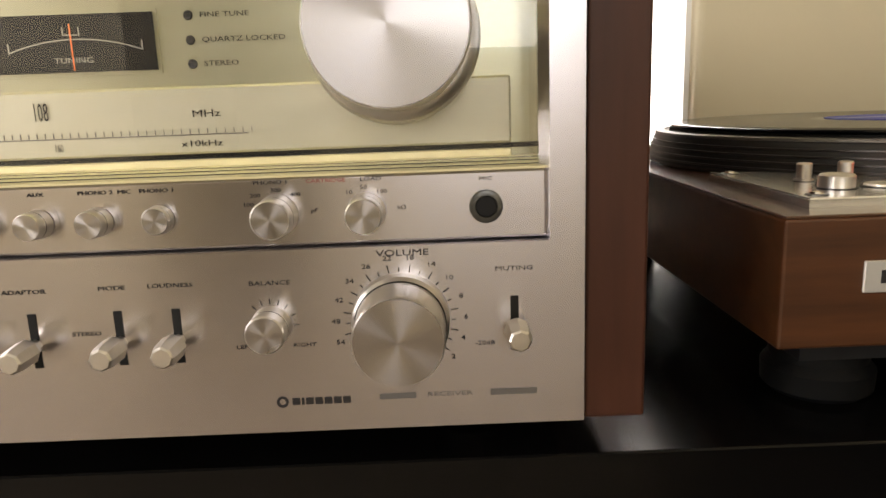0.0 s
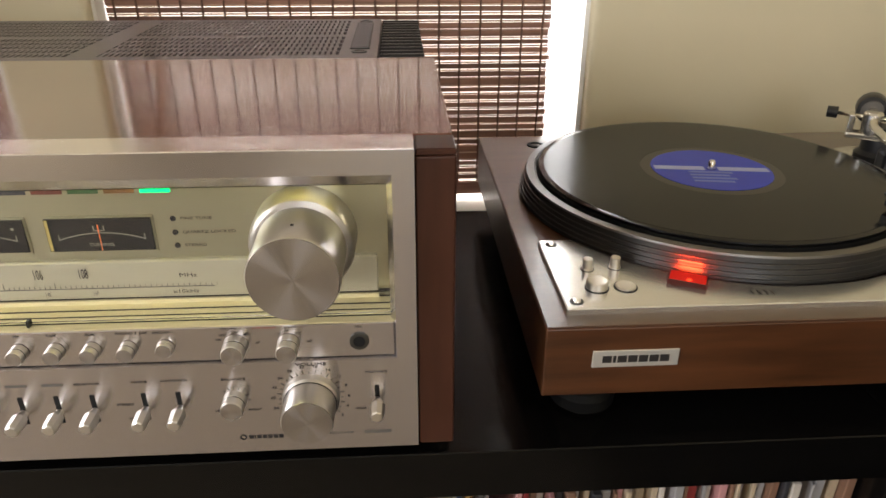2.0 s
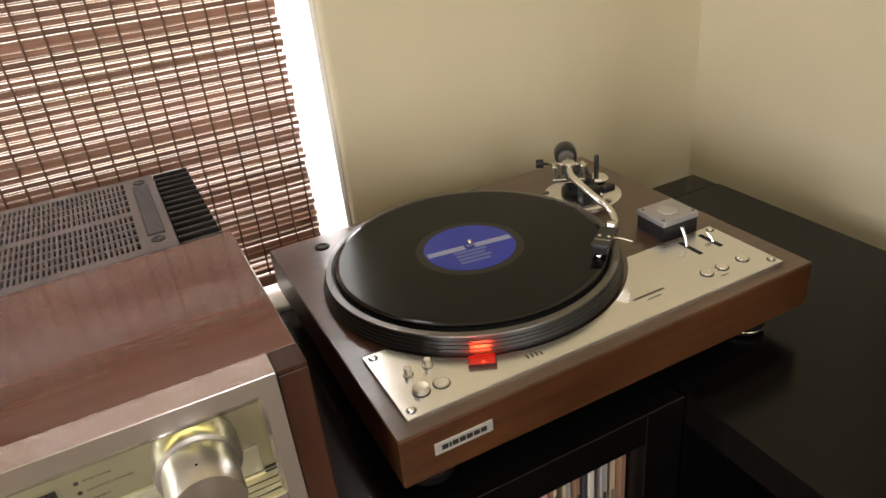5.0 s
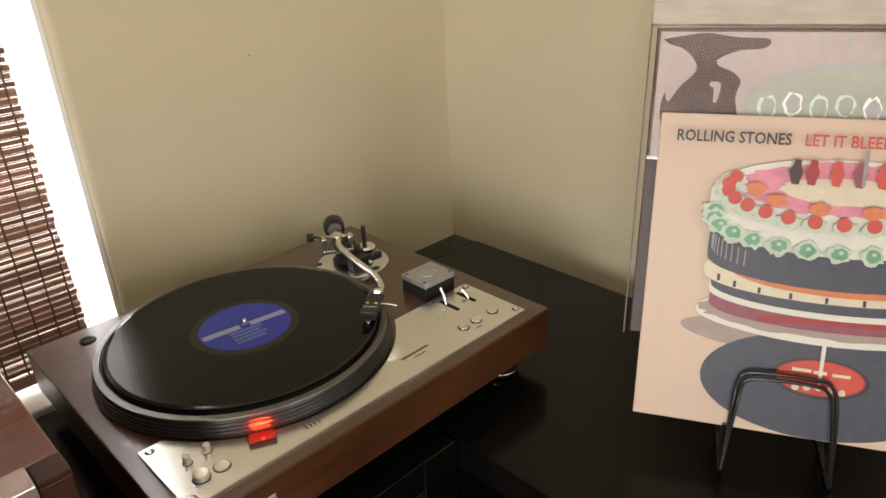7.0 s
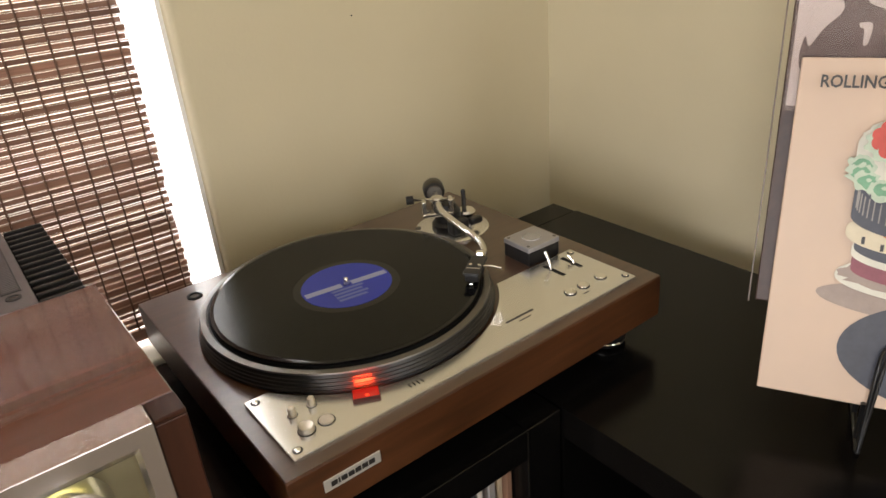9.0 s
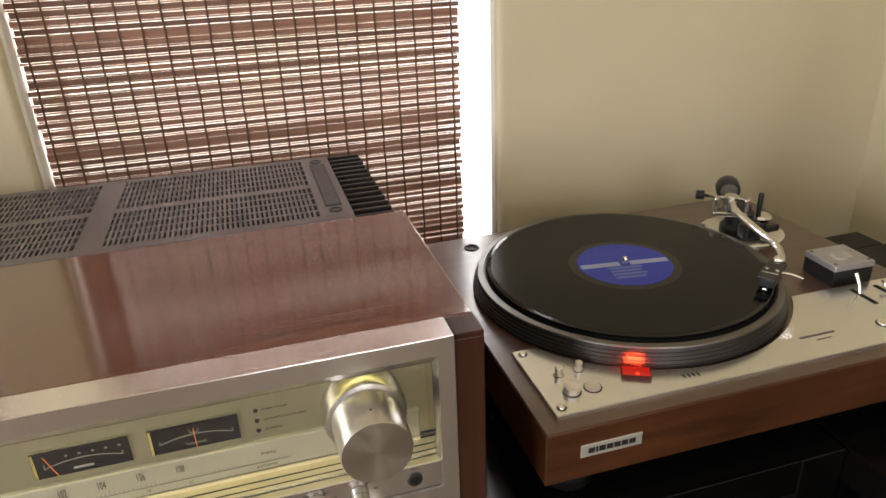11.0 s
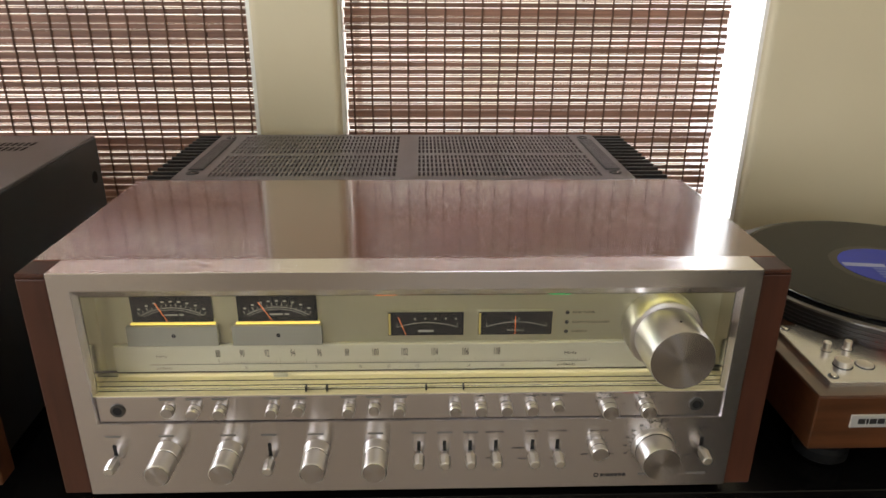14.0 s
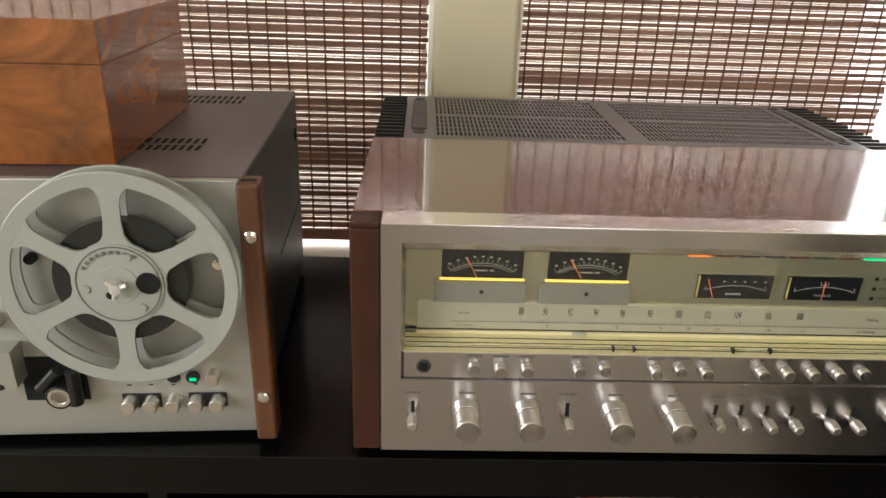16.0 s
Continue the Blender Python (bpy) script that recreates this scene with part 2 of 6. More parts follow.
def dapple(m):
    """Soft blotches of sky, foliage and brick in the distance outside."""
    t = m.node_tree
    tex, n = t.nodes.new("ShaderNodeTexCoord"), t.nodes.new("ShaderNodeTexNoise")
    n.inputs["Scale"].default_value, n.inputs["Detail"].default_value = 3.2, 4.0
    ramp = t.nodes.new("ShaderNodeValToRGB")
    e = ramp.color_ramp.elements
    e[0].position, e[0].color = 0.30, (0.62, 0.64, 0.42, 1)
    e[1].position, e[1].color = 0.72, (0.92, 0.76, 0.90, 1)
    for at, c in ((0.42, (1.0, 0.89, 0.74, 1)), (0.52, (1.0, 0.93, 0.87, 1)), (0.62, (0.98, 0.74, 0.68, 1))):
        e.new(at).color = c
    t.links.new(tex.outputs["Object"], n.inputs["Vector"])
    t.links.new(n.outputs["Fac"], ramp.inputs[0])
    t.links.new(ramp.outputs[0], t.nodes["Principled BSDF"].inputs["Emission Color"])
    # open sky over the garden is brighter
    sep, rise = t.nodes.new("ShaderNodeSeparateXYZ"), t.nodes.new("ShaderNodeMapRange")
    rise.inputs["From Min"].default_value, rise.inputs["From Max"].default_value = 1.10, 1.65
    rise.inputs["To Min"].default_value, rise.inputs["To Max"].default_value = 1.05, 10.0
    t.links.new(tex.outputs["Object"], sep.inputs[0])
    t.links.new(sep.outputs["Z"], rise.inputs[0])
    t.links.new(rise.outputs[0], t.nodes["Principled BSDF"].inputs["Emission Strength"])


dapple(BACKDROP)

# ---- mesh helpers ----
BASE = {}


def thing(name, base=(0, 0, 0), label="", category="", group="", turn=0.0, local=False):
    """An Empty at the base of a thing. Its parts are drawn in world metres, or in its own if local."""
    ob = new(name)
    ob.matrix_basis = pose(*base, 0, 0, turn)
    ob.empty_display_size = 0.02
    BASE[ob] = Vector((0, 0, 0)) if local else Vector(base)
    return tagged(ob, label, category, group)


def mesh_of(name, bm, mat, smooth=30):
    bmesh.ops.recalc_face_normals(bm, faces=bm.faces)
    me = bpy.data.meshes.new(name)
    bm.to_mesh(me)
    bm.free()
    for m in (mat if isinstance(mat, (list, tuple)) else [mat]):
        me.materials.append(m)
    if smooth:
        rounded = [p.use_smooth for p in me.polygons]
        me.set_sharp_from_angle(angle=radians(smooth))
        me.polygons.foreach_set("use_smooth", rounded)
    return me


def part(name, bm, mat, parent, label="", smooth=30):
    base = BASE[parent]
    bmesh.ops.translate(bm, verts=bm.verts, vec=-base)
    ob = new(name, mesh_of(name, bm, mat, smooth))
    ob.parent = parent
    BASE[ob] = base
    return tagged(ob, label)


def put(name, me, parent, loc, rot=(0, 0, 0), label="", scale=(1, 1, 1)):
    """A part on shared mesh data, at loc in the coordinates in which the thing is drawn."""
    ob = new(name, me)
    ob.parent = parent
    ob.location = Vector(loc) - BASE[parent]
    ob.rotation_euler = [radians(a) for a in rot]
    ob.scale = scale
    BASE[ob] = Vector(loc)
    return tagged(ob, label)


def setting(name, bm, mat, label, category, smooth=30):
    ob = new(name, mesh_of(name, bm, mat, smooth))
    BASE[ob] = Vector((0, 0, 0))
    return tagged(ob, label, category, kind="structure")


def box(bm, x0, x1, y0, y1, z0, z1, bevel=0.0, segs=2):
    vs = [bm.verts.new((x, y, z)) for x in (x0, x1) for y in (y0, y1) for z in (z0, z1)]
    fs = [bm.faces.new([vs[i] for i in q]) for q in ((0, 1, 3, 2), (4, 6, 7, 5), (0, 4, 5, 1), (2, 3, 7, 6), (0, 2, 6, 4), (1, 5, 7, 3))]
    if bevel:
        before = {f for f in bm.faces if f.smooth}
        bmesh.ops.bevel(bm, geom=list({e for f in fs for e in f.edges}), offset=bevel, segments=segs, affect="EDGES", profile=0.5)
        for f in bm.faces:
            f.smooth = f in before
    return bm


def boxed(*a, **k):
    return box(bmesh.new(), *a, **k)


AX = {"y": Matrix.Rotation(radians(90), 3, "X"), "z": Matrix.Identity(3), "x": Matrix.Rotation(radians(90), 3, "Y")}


def lathe(bm, prof, centre=(0, 0, 0), axis="z", n=40, cap=True):
    """Turns a profile of (radius, height) round an axis; for y, height runs towards -y."""
    rot, rings = AX[axis], []
    for r, h in prof:
        ring = []
        for k in range(n if r > 1e-6 else 1):
            a = 2 * math.pi * k / n
            ring.append(bm.verts.new(Vector(centre) + rot @ Vector((r * math.cos(a), r * math.sin(a), h))))
        rings.append(ring)
    for a, b in zip(rings, rings[1:]):
        for k in range(n):
            q = [a[k % len(a)], a[(k + 1) % len(a)], b[(k + 1) % len(b)], b[k % len(b)]]
            q = list(dict.fromkeys(q))
            if len(q) > 2:
                bm.faces.new(q).smooth = True
    if cap:
        for r in (rings[0], rings[-1]):
            if len(r) > 2:
                bm.faces.new(r)
    return bm


def turned(*a, **k):
    return lathe(bmesh.new(), *a, **k)


def tube(bm, pts, r, n=10):
    pts = [Vector(p) for p in pts]
    radii = r if isinstance(r, (list, tuple)) else [r] * len(pts)
    rings, side = [], None
    for i, p in enumerate(pts):
        d = (pts[min(i + 1, len(pts) - 1)] - pts[max(i - 1, 0)]).normalized()
        if side is None:
            side = d.orthogonal().normalized()
        side = (side - d * side.dot(d)).normalized()
        up = d.cross(side)
        rings.append([bm.verts.new(p + radii[i] * (math.cos(2 * math.pi * k / n) * side + math.sin(2 * math.pi * k / n) * up)) for k in range(n)])
    for a, b in zip(rings, rings[1:]):
        for k in range(n):
            bm.faces.new((a[k], a[(k + 1) % n], b[(k + 1) % n], b[k])).smooth = True
    bm.faces.new(rings[0]), bm.faces.new(rings[-1])
    return bm


def curve_points(pts, steps=6):
    """A smooth line through points."""
    pts = [Vector(p) for p in pts]
    out = []
    for i in range(len(pts) - 1):
        a, b, c, d = pts[max(i - 1, 0)], pts[i], pts[i + 1], pts[min(i + 2, len(pts) - 1)]
        for s in range(steps):
            t = s / steps
            out.append(0.5 * (2 * b + (c - a) * t + (2 * a - 5 * b + 4 * c - d) * t * t + (3 * b - a - 3 * c + d) * t ** 3))
    return out + [pts[-1]]


def prism(bm, outline, d0, d1, plane="z"):
    """Extrudes a flat outline between two depths: plane z (outline x, y) or plane y (outline x, z)."""
    def at(p, d):
        return (p[0], p[1], d) if plane == "z" else (p[0], d, p[1])
    a, b = [bm.verts.new(at(p, d0)) for p in outline], [bm.verts.new(at(p, d1)) for p in outline]
    bm.faces.new(a), bm.faces.new(b)
    for k in range(len(a)):
        bm.faces.new((a[k], a[(k + 1) % len(a)], b[(k + 1) % len(b)], b[k]))
    return bm


def arc(cx, cy, r, a0, a1, n=16, ry=None):
    return [(cx + r * math.cos(radians(a0 + (a1 - a0) * k / n)), cy + (ry or r) * math.sin(radians(a0 + (a1 - a0) * k / n))) for k in range(n + 1)]


def letters(name, words, size, mat, parent, place, rot=(90, 0, 0), align="CENTER", stretch=1.0, bold=0.0):
    """Flat lettering in the built-in font as a mesh of its own."""
    data = bpy.data.curves.new(name, "FONT")
    data.body, data.size, data.align_x, data.align_y = words, size, align, "CENTER"
    data.resolution_u, data.extrude, data.offset = 2, 0.00005, bold
    tmp = new(name, data)
    bpy.context.view_layer.update()
    me = bpy.data.meshes.new_from_object(tmp.evaluated_get(bpy.context.evaluated_depsgraph_get()))
    bpy.data.objects.remove(tmp)
    me.materials.clear()
    me.materials.append(mat)
    return put(name, me, parent, place, rot, scale=(stretch, 1, 1))


# ---- the room ----
T = 0.598            # top of the shelf units
FLOOR_Z, CEIL_Z = -0.176, 2.45
WY0, WY1 = 0.52, 0.72
WIN_Z0, WIN_Z1 = 0.555, 1.62
XL, XR, YB = -2.2, 1.43, -3.2
SLIT_L, POST_L, POST_R, WIN_R = -0.95, 0.062, 0.178, 0.764

bm = boxed(XL - 0.14, XR + 0.14, YB - 0.14, WY1, FLOOR_Z - 0.1, FLOOR_Z)
setting("floor", bm, FLOOR, "short beige carpet under the shelf units", "floor")
bm = boxed(XL - 0.14, XR + 0.14, YB - 0.14, WY1, CEIL_Z, CEIL_Z + 0.1)
setting("ceiling", bm, CEIL, "plain off-white ceiling", "ceiling")


def rounded_wall(x0, x1, z0, z1):
    """A piece of the window wall whose upright edges at the openings are rounded."""
    bm = boxed(x0, x1, WY0, WY1, z0, z1)
    edges = [e for e in bm.edges if abs(e.verts[0].co.z - e.verts[1].co.z) > 0.1 and e.verts[0].co.y < WY0 + 0.01]
    bmesh.ops.bevel(bm, geom=edges, offset=0.010, segments=6, affect="EDGES", profile=0.5)
    for f in bm.faces:
        f.smooth = False
    return bm


bm = rounded_wall(WIN_R, XR + 0.14, FLOOR_Z, CEIL_Z)
setting("wall_window_east", bm, WALL, "plain cream wall beside the window", "wall")
setting("wall_post", rounded_wall(POST_L, POST_R, WIN_Z0, WIN_Z1), WALL, "narrow cream wall post between two windows", "wall")
setting("wall_window_west", rounded_wall(XL - 0.14, SLIT_L, FLOOR_Z, CEIL_Z), WALL, "plain cream wall", "wall")
setting("wall_below_windows", boxed(SLIT_L, WIN_R, WY0 + 0.002, WY1, FLOOR_Z, WIN_Z0 - 0.018), WALL, "cream wall under the window sill", "wall")
setting("wall_above_windows", boxed(SLIT_L, WIN_R, WY0 + 0.002, WY1, WIN_Z1, CEIL_Z), WALL, "cream wall over the windows", "wall")
setting("wall_east", boxed(XR, XR + 0.14, YB - 0.14, WY0, FLOOR_Z, CEIL_Z), WALL, "plain cream side wall", "wall")
setting("window_sill", boxed(SLIT_L, WIN_R, WY0 - 0.012, WY1, WIN_Z0 - 0.018, WIN_Z0, 0.004), JAMB, "white painted window sill", "sill")
# white jamb linings
for k, (x0, x1) in enumerate(((WIN_R - 0.006, WIN_R), (POST_R, POST_R + 0.004), (POST_L - 0.006, POST_L), (SLIT_L, SLIT_L + 0.006))):
    setting("trim_jamb_%d" % (k + 1), boxed(x0, x1, WY0 + 0.012, WY1 - 0.004, WIN_Z0 + 0.002, WIN_Z1 - 0.002), JAMB, "white painted window jamb", "trim")

# walls behind, unseen; a window-sized opening is added for each fill lamp
BW, DARK_GAP = (0.25, 1.35, 0.95, 2.10), (-0.95, -0.10, 2.02)
for k, (a, b, c, d) in enumerate(((XL, DARK_GAP[0], FLOOR_Z, CEIL_Z), (DARK_GAP[0], DARK_GAP[1], FLOOR_Z + DARK_GAP[2], CEIL_Z), (DARK_GAP[1], BW[0], FLOOR_Z, CEIL_Z), (BW[1], XR, FLOOR_Z, CEIL_Z), (BW[0], BW[1], FLOOR_Z, BW[2]), (BW[0], BW[1], BW[3], CEIL_Z))):
    setting("wall_south_%d" % (k + 1), boxed(a, b, YB - 0.14, YB, c, d), WALL, "plain cream wall", "wall")
# unseen unlit passage, added so that the faceplate reflects a dark band
for k, (a, b, c, d, e, f) in enumerate(((-1.05, -0.95, -5.0, YB - 0.14, FLOOR_Z, CEIL_Z), (-0.10, 0.0, -5.0, YB - 0.14, FLOOR_Z, CEIL_Z), (-1.05, 0.0, -5.1, -5.0, FLOOR_Z, CEIL_Z))):
    setting("wall_unseen_passage_%d" % (k + 1), boxed(a, b, c, d, e, f), WALL, "plain cream passage wall", "wall")
setting("floor_unseen_passage", boxed(-1.05, 0.0, -5.1, YB - 0.14, FLOOR_Z - 0.1, FLOOR_Z), FLOOR, "short beige carpet in the added unseen dark passage", "floor")
setting("ceiling_unseen_passage", boxed(-1.05, 0.0, -5.1, YB - 0.14, CEIL_Z, CEIL_Z + 0.1), CEIL, "plain off-white ceiling of the added unseen dark passage", "ceiling")
SW = (-2.5, -0.6, 0.75, 1.95)
for k, (a, b, c, d) in enumerate(((YB - 0.14, SW[0], FLOOR_Z, CEIL_Z), (SW[1], WY0, FLOOR_Z, CEIL_Z), (SW[0], SW[1], FLOOR_Z, SW[2]), (SW[0], SW[1], SW[3], CEIL_Z))):
    setting("wall_west_%d" % (k + 1), boxed(XL - 0.14, XL, a, b, c, d), WALL, "plain cream wall", "wall")

# bright day outside the two front windows
bm = bmesh.new()
bm.faces.new([bm.verts.new(p) for p in ((-4.0, 1.9, -1.5), (4.0, 1.9, -1.5), (4.0, 1.9, 4.0), (-4.0, 1.9, 4.0))])
setting("backdrop", bm, BACKDROP, "bright overexposed daylight outside", "backdrop")

# ---- window frames with panes ----
def window(number, x0, x1):
    ob = tagged(thing("window_%d" % number, (x0, 0.70, WIN_Z0), "white framed window behind a woven blind", "window"), kind="structure")
    w = 0.008
    fr = bmesh.new()
    for a in ((x0, x0 + w, WIN_Z0, WIN_Z1), (x1 - w, x1, WIN_Z0, WIN_Z1), (x0 + w, x1 - w, WIN_Z0, WIN_Z0 + w), (x0 + w, x1 - w, WIN_Z1 - w, WIN_Z1)):
        box(fr, a[0], a[1], 0.694, 0.714, a[2], a[3], 0.001, 1)
    part("window_frame", fr, JAMB, ob)
    p = part("pane", boxed(x0 + w, x1 - w, 0.702, 0.706, WIN_Z0 + w, WIN_Z1 - w), PANE, ob)
    p.visible_shadow = False


window(1, SLIT_L + 0.007, POST_L - 0.007)
window(2, POST_R + 0.007, WIN_R - 0.007)

# ---- shelf units ----
def shelf_unit(name, base, turn, columns, label):
    """A square-celled unit, in its own metres: along x, open towards -y, two cells high."""
    cell, thick, thin, depth = 0.335, 0.050, 0.016, 0.404
    ob = thing(name, base, label, "shelf unit", turn=turn, local=True)
    length = columns * cell + (columns - 1) * thin + 2 * thick
    h = T - FLOOR_Z
    part("top_board", boxed(thick + 0.0006, length - thick - 0.0006, 0, depth, h - 0.040, h, 0.0008, 1), BLACK_SHELF, ob)
    part("bottom_board", boxed(thick, length - thick, 0, depth, 0, 0.048, 0.0008, 1), BLACK_SHELF, ob)
    for x in (0, length - thick):
        part("side_panel", boxed(x, x + thick, 0, depth, 0, h, 0.0012, 1), BLACK_SHELF, ob)
    for k in range(1, columns):
        x = thick + k * cell + (k - 1) * thin
        part("divider", boxed(x, x + thin, 0.003, depth, 0.0485, h - 0.0405), BLACK_SHELF, ob)
    for k in range(columns):
        x = thick + k * (cell + thin)
        part("shelf", boxed(x + 0.0004, x + cell - 0.0004, 0.003, depth, h - 0.040 - cell - thin, h - 0.040 - cell), BLACK_SHELF, ob)
    part("back_panel", boxed(thick, length - thick, depth + 0.0004, depth + 0.006, 0.01, h - 0.002), BLACK_SHELF, ob)
    return ob


UNIT_X = 0.926 - (4 * 0.335 + 3 * 0.016 + 0.1)
shelf_unit("shelf_unit", (UNIT_X, 0.014, FLOOR_Z), 0, 4, "black-brown square-celled shelf unit carrying the receiver and turntable")
shelf_unit("shelf_unit", (0.9285, 0.416, FLOOR_Z), -90, 4, "black-brown square-celled shelf unit along the side wall")
# the turned unit is open towards -x; its back edge lies towards the side wall

# ---- records in the shelf ----
rng = random.Random(4)
SPINES = [material("sleeve_%s" % n, c, 0.55, grain=(40, 40, 12), vary=0.18) for n, c in (
    ("white", (0.50, 0.46, 0.41)), ("cream", (0.42, 0.34, 0.24)), ("brown", (0.20, 0.11, 0.07)), ("red", (0.36, 0.05, 0.05)),
    ("black", (0.03, 0.03, 0.035)), ("grey", (0.30, 0.29, 0.29)), ("blue", (0.06, 0.10, 0.22)), ("rose", (0.50, 0.25, 0.25)), ("ochre", (0.45, 0.27, 0.09)))]
SHELF_FLOOR = T - 0.040 - 0.335


def sleeves(x, end, label):
    while x < end:
        w = rng.choice((rng.uniform(0.0032, 0.0050), rng.uniform(0.0050, 0.0085)))
        mat = rng.choice(SPINES + SPINES[:2] * 3 + SPINES[7:8] * 2 + SPINES[5:6] * 2 + SPINES[2:3] * 2)
        hgt = rng.uniform(0.302, 0.315)
        lean = rng.uniform(-0.6, 0.6)
        ob = thing("record_sleeve", (x, 0.035, SHELF_FLOOR), label % mat.name.replace("sleeve_", ""), "record", "records in the shelf", local=True)
        y0 = rng.uniform(0.0, 0.022)
        bm = boxed(0, w - 0.0005, y0, y0 + 0.313, 0.0, hgt, 0.0008, 1)
        part("cover", bm, mat, ob)
        bm = boxed(w * 0.25, w * 0.7, y0 - 0.0006, y0 + 0.0004, 0.02 + rng.random() * 0.05, hgt - 0.02 - rng.random() * 0.08)
        part("spine_print", bm, rng.choice([INK, GREY_INK, SPINES[0]]), ob)
        x += w + rng.choice((0.0002, 0.0004, 0.0012))


sleeves(0.612, 0.880, "worn %s cardboard record sleeve in the shelf")
sleeves(0.545, 0.590, "worn %s cardboard record sleeve in the shelf")
sleeves(0.20, 0.50, "worn %s cardboard record sleeve in the shelf")

# ---- the receiver ----
RZ0, RZ1 = 0.619, 0.813
rec = thing("stereo_receiver", (0.28, 0.22, T), "silver-faced vintage stereo receiver in a walnut case on the shelf", "receiver")
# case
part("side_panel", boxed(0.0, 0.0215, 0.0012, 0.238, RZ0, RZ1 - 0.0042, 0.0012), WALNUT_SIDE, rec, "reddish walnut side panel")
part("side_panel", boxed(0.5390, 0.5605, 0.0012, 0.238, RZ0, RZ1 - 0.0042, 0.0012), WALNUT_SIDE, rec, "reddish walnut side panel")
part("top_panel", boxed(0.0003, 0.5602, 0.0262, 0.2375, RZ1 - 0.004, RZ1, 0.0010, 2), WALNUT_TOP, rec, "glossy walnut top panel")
for x in (0.0002, 0.5392):
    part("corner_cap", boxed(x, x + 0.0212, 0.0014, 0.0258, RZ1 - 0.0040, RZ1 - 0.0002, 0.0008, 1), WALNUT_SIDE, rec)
part("inner_deck", boxed(0.0217, 0.5388, 0.0245, 0.2370, RZ1 - 0.018, RZ1 - 0.0042), VOID, rec)
part("chassis", boxed(0.03, 0.53, 0.045, 0.44, RZ0 + 0.004, RZ1 - 0.03), FIN, rec)
for x in (0.06, 0.50):
    for y in (0.055, 0.40):
        part("foot", turned([(0.012, 0), (0.015, 0.003), (0.015, 0.0205), (0.013, 0.0235)], (x, y, T), n=20), RUBBER, rec)

# faceplate: four bars round the dial opening, with its polished reveal
OX0, OX1, OZ0, OZ1 = 0.037, 0.5265, 0.6855, 0.7995
fp = bmesh.new()
vo = [(0.0222, RZ0), (0.5384, RZ0), (0.5384, RZ1), (0.0222, RZ1)]
vi = [(OX0, OZ0), (OX1, OZ0), (OX1, OZ1), (OX0, OZ1)]
ve = [(OX0 + 0.003, OZ0 + 0.0015), (OX1 - 0.003, OZ0 + 0.0015), (OX1 - 0.003, OZ1 - 0.0065), (OX0 + 0.003, OZ1 - 0.0065)]
rings = [[fp.verts.new((x, y, z)) for x, z in ring] for ring, y in ((vo, 0.012), (vo, 0.0), (vi, 0.0), (ve, 0.005))]
for a, b in zip(rings, rings[1:]):
    for k in range(4):
        fp.faces.new((a[k], a[(k + 1) % 4], b[(k + 1) % 4], b[k]))
face = part("faceplate", fp, BRUSHED, rec, "brushed aluminium faceplate", smooth=0)
rv = bmesh.new()
for k in range(4):
    (xa, za), (xb, zb), back = ve[k], ve[(k + 1) % 4], 0.0190 if k == 2 else 0.0300
    rv.faces.new([rv.verts.new(p) for p in ((xa, 0.005, za), (xb, 0.005, zb), (xb, back, zb), (xa, back, za))])
part("reveal", rv, POLISH, rec, "polished edge of the dial window", smooth=0)
part("top_trim", boxed(0.0222, 0.5384, 0.0002, 0.0258, RZ1 - 0.004, RZ1 + 0.0006, 0.0006), BRUSHED_TOP, rec, "brushed aluminium top trim")

# dial window
DY = 0.028
dial = part("dial_panel", boxed(OX0, OX1, DY, DY + 0.003, 0.7127, OZ1), SATIN, rec, "pale satin dial panel")
strip = part("dial_strip", boxed(OX0 + 0.011, OX1 - 0.010, DY - 0.0035, DY + 0.004, 0.7175, 0.7415, 0.0008, 1), CREAM_DIAL, rec, "pale tuning scale strip")
part("pointer_slot", boxed(OX0 + 0.001, OX1 - 0.001, DY - 0.001, DY - 0.0004, 0.7156, 0.7174), VOID, rec)
part("lower_strip", boxed(OX0 + 0.011, OX1 - 0.010, DY - 0.0026, DY + 0.004, 0.7126, 0.7155, 0.0004, 1), LEDGE, rec)
ledge = bmesh.new()
steps = [(0.0008, 0.7108), (0.0048, 0.7112), (0.0048, 0.7116), (0.0088, 0.7119), (0.0088, 0.7122), (0.0126, 0.7124), (0.0126, 0.7127), (0.0165, 0.7129), (0.0165, 0.7100), (0.0008, 0.7100)]
a, b = [ledge.verts.new((OX0 + 0.001, y * 1.58, z)) for y, z in steps], [ledge.verts.new((OX1 - 0.001, y * 1.58, z)) for y, z in steps]
for k in range(len(a)):
    ledge.faces.new((a[k], a[(k + 1) % len(a)], b[(k + 1) % len(b)], b[k]))
ledge.faces.new(a), ledge.faces.new(b)
grooved = part("grooved_ledge", ledge, LEDGE, rec, "pale grooved ledge under the scale", smooth=0)
# thin dark strips painted for the shade in the ledge's grooves
for y, z in ((0.0066, 0.7112), (0.0129, 0.7119), (0.0189, 0.7125)):
    part("ledge_groove", boxed(OX0 + 0.001, OX1 - 0.001, y, y + 0.0013, z - 0.0003, z + 0.0002), VOID, grooved)
sub = part("selector_panel", boxed(OX0 + 0.002, OX1 - 0.001, 0.0012, 0.010, 0.6868, 0.7099, 0.0008, 1), BRUSHED, rec, "brushed aluminium selector panel")
pane = part("dial_glass", boxed(OX0 + 0.0032, OX1 - 0.0032, 0.0055, 0.0075, 0.7135, OZ1 - 0.0072), PANE, rec, "clear glass over the dial")
pane.visible_shadow = False
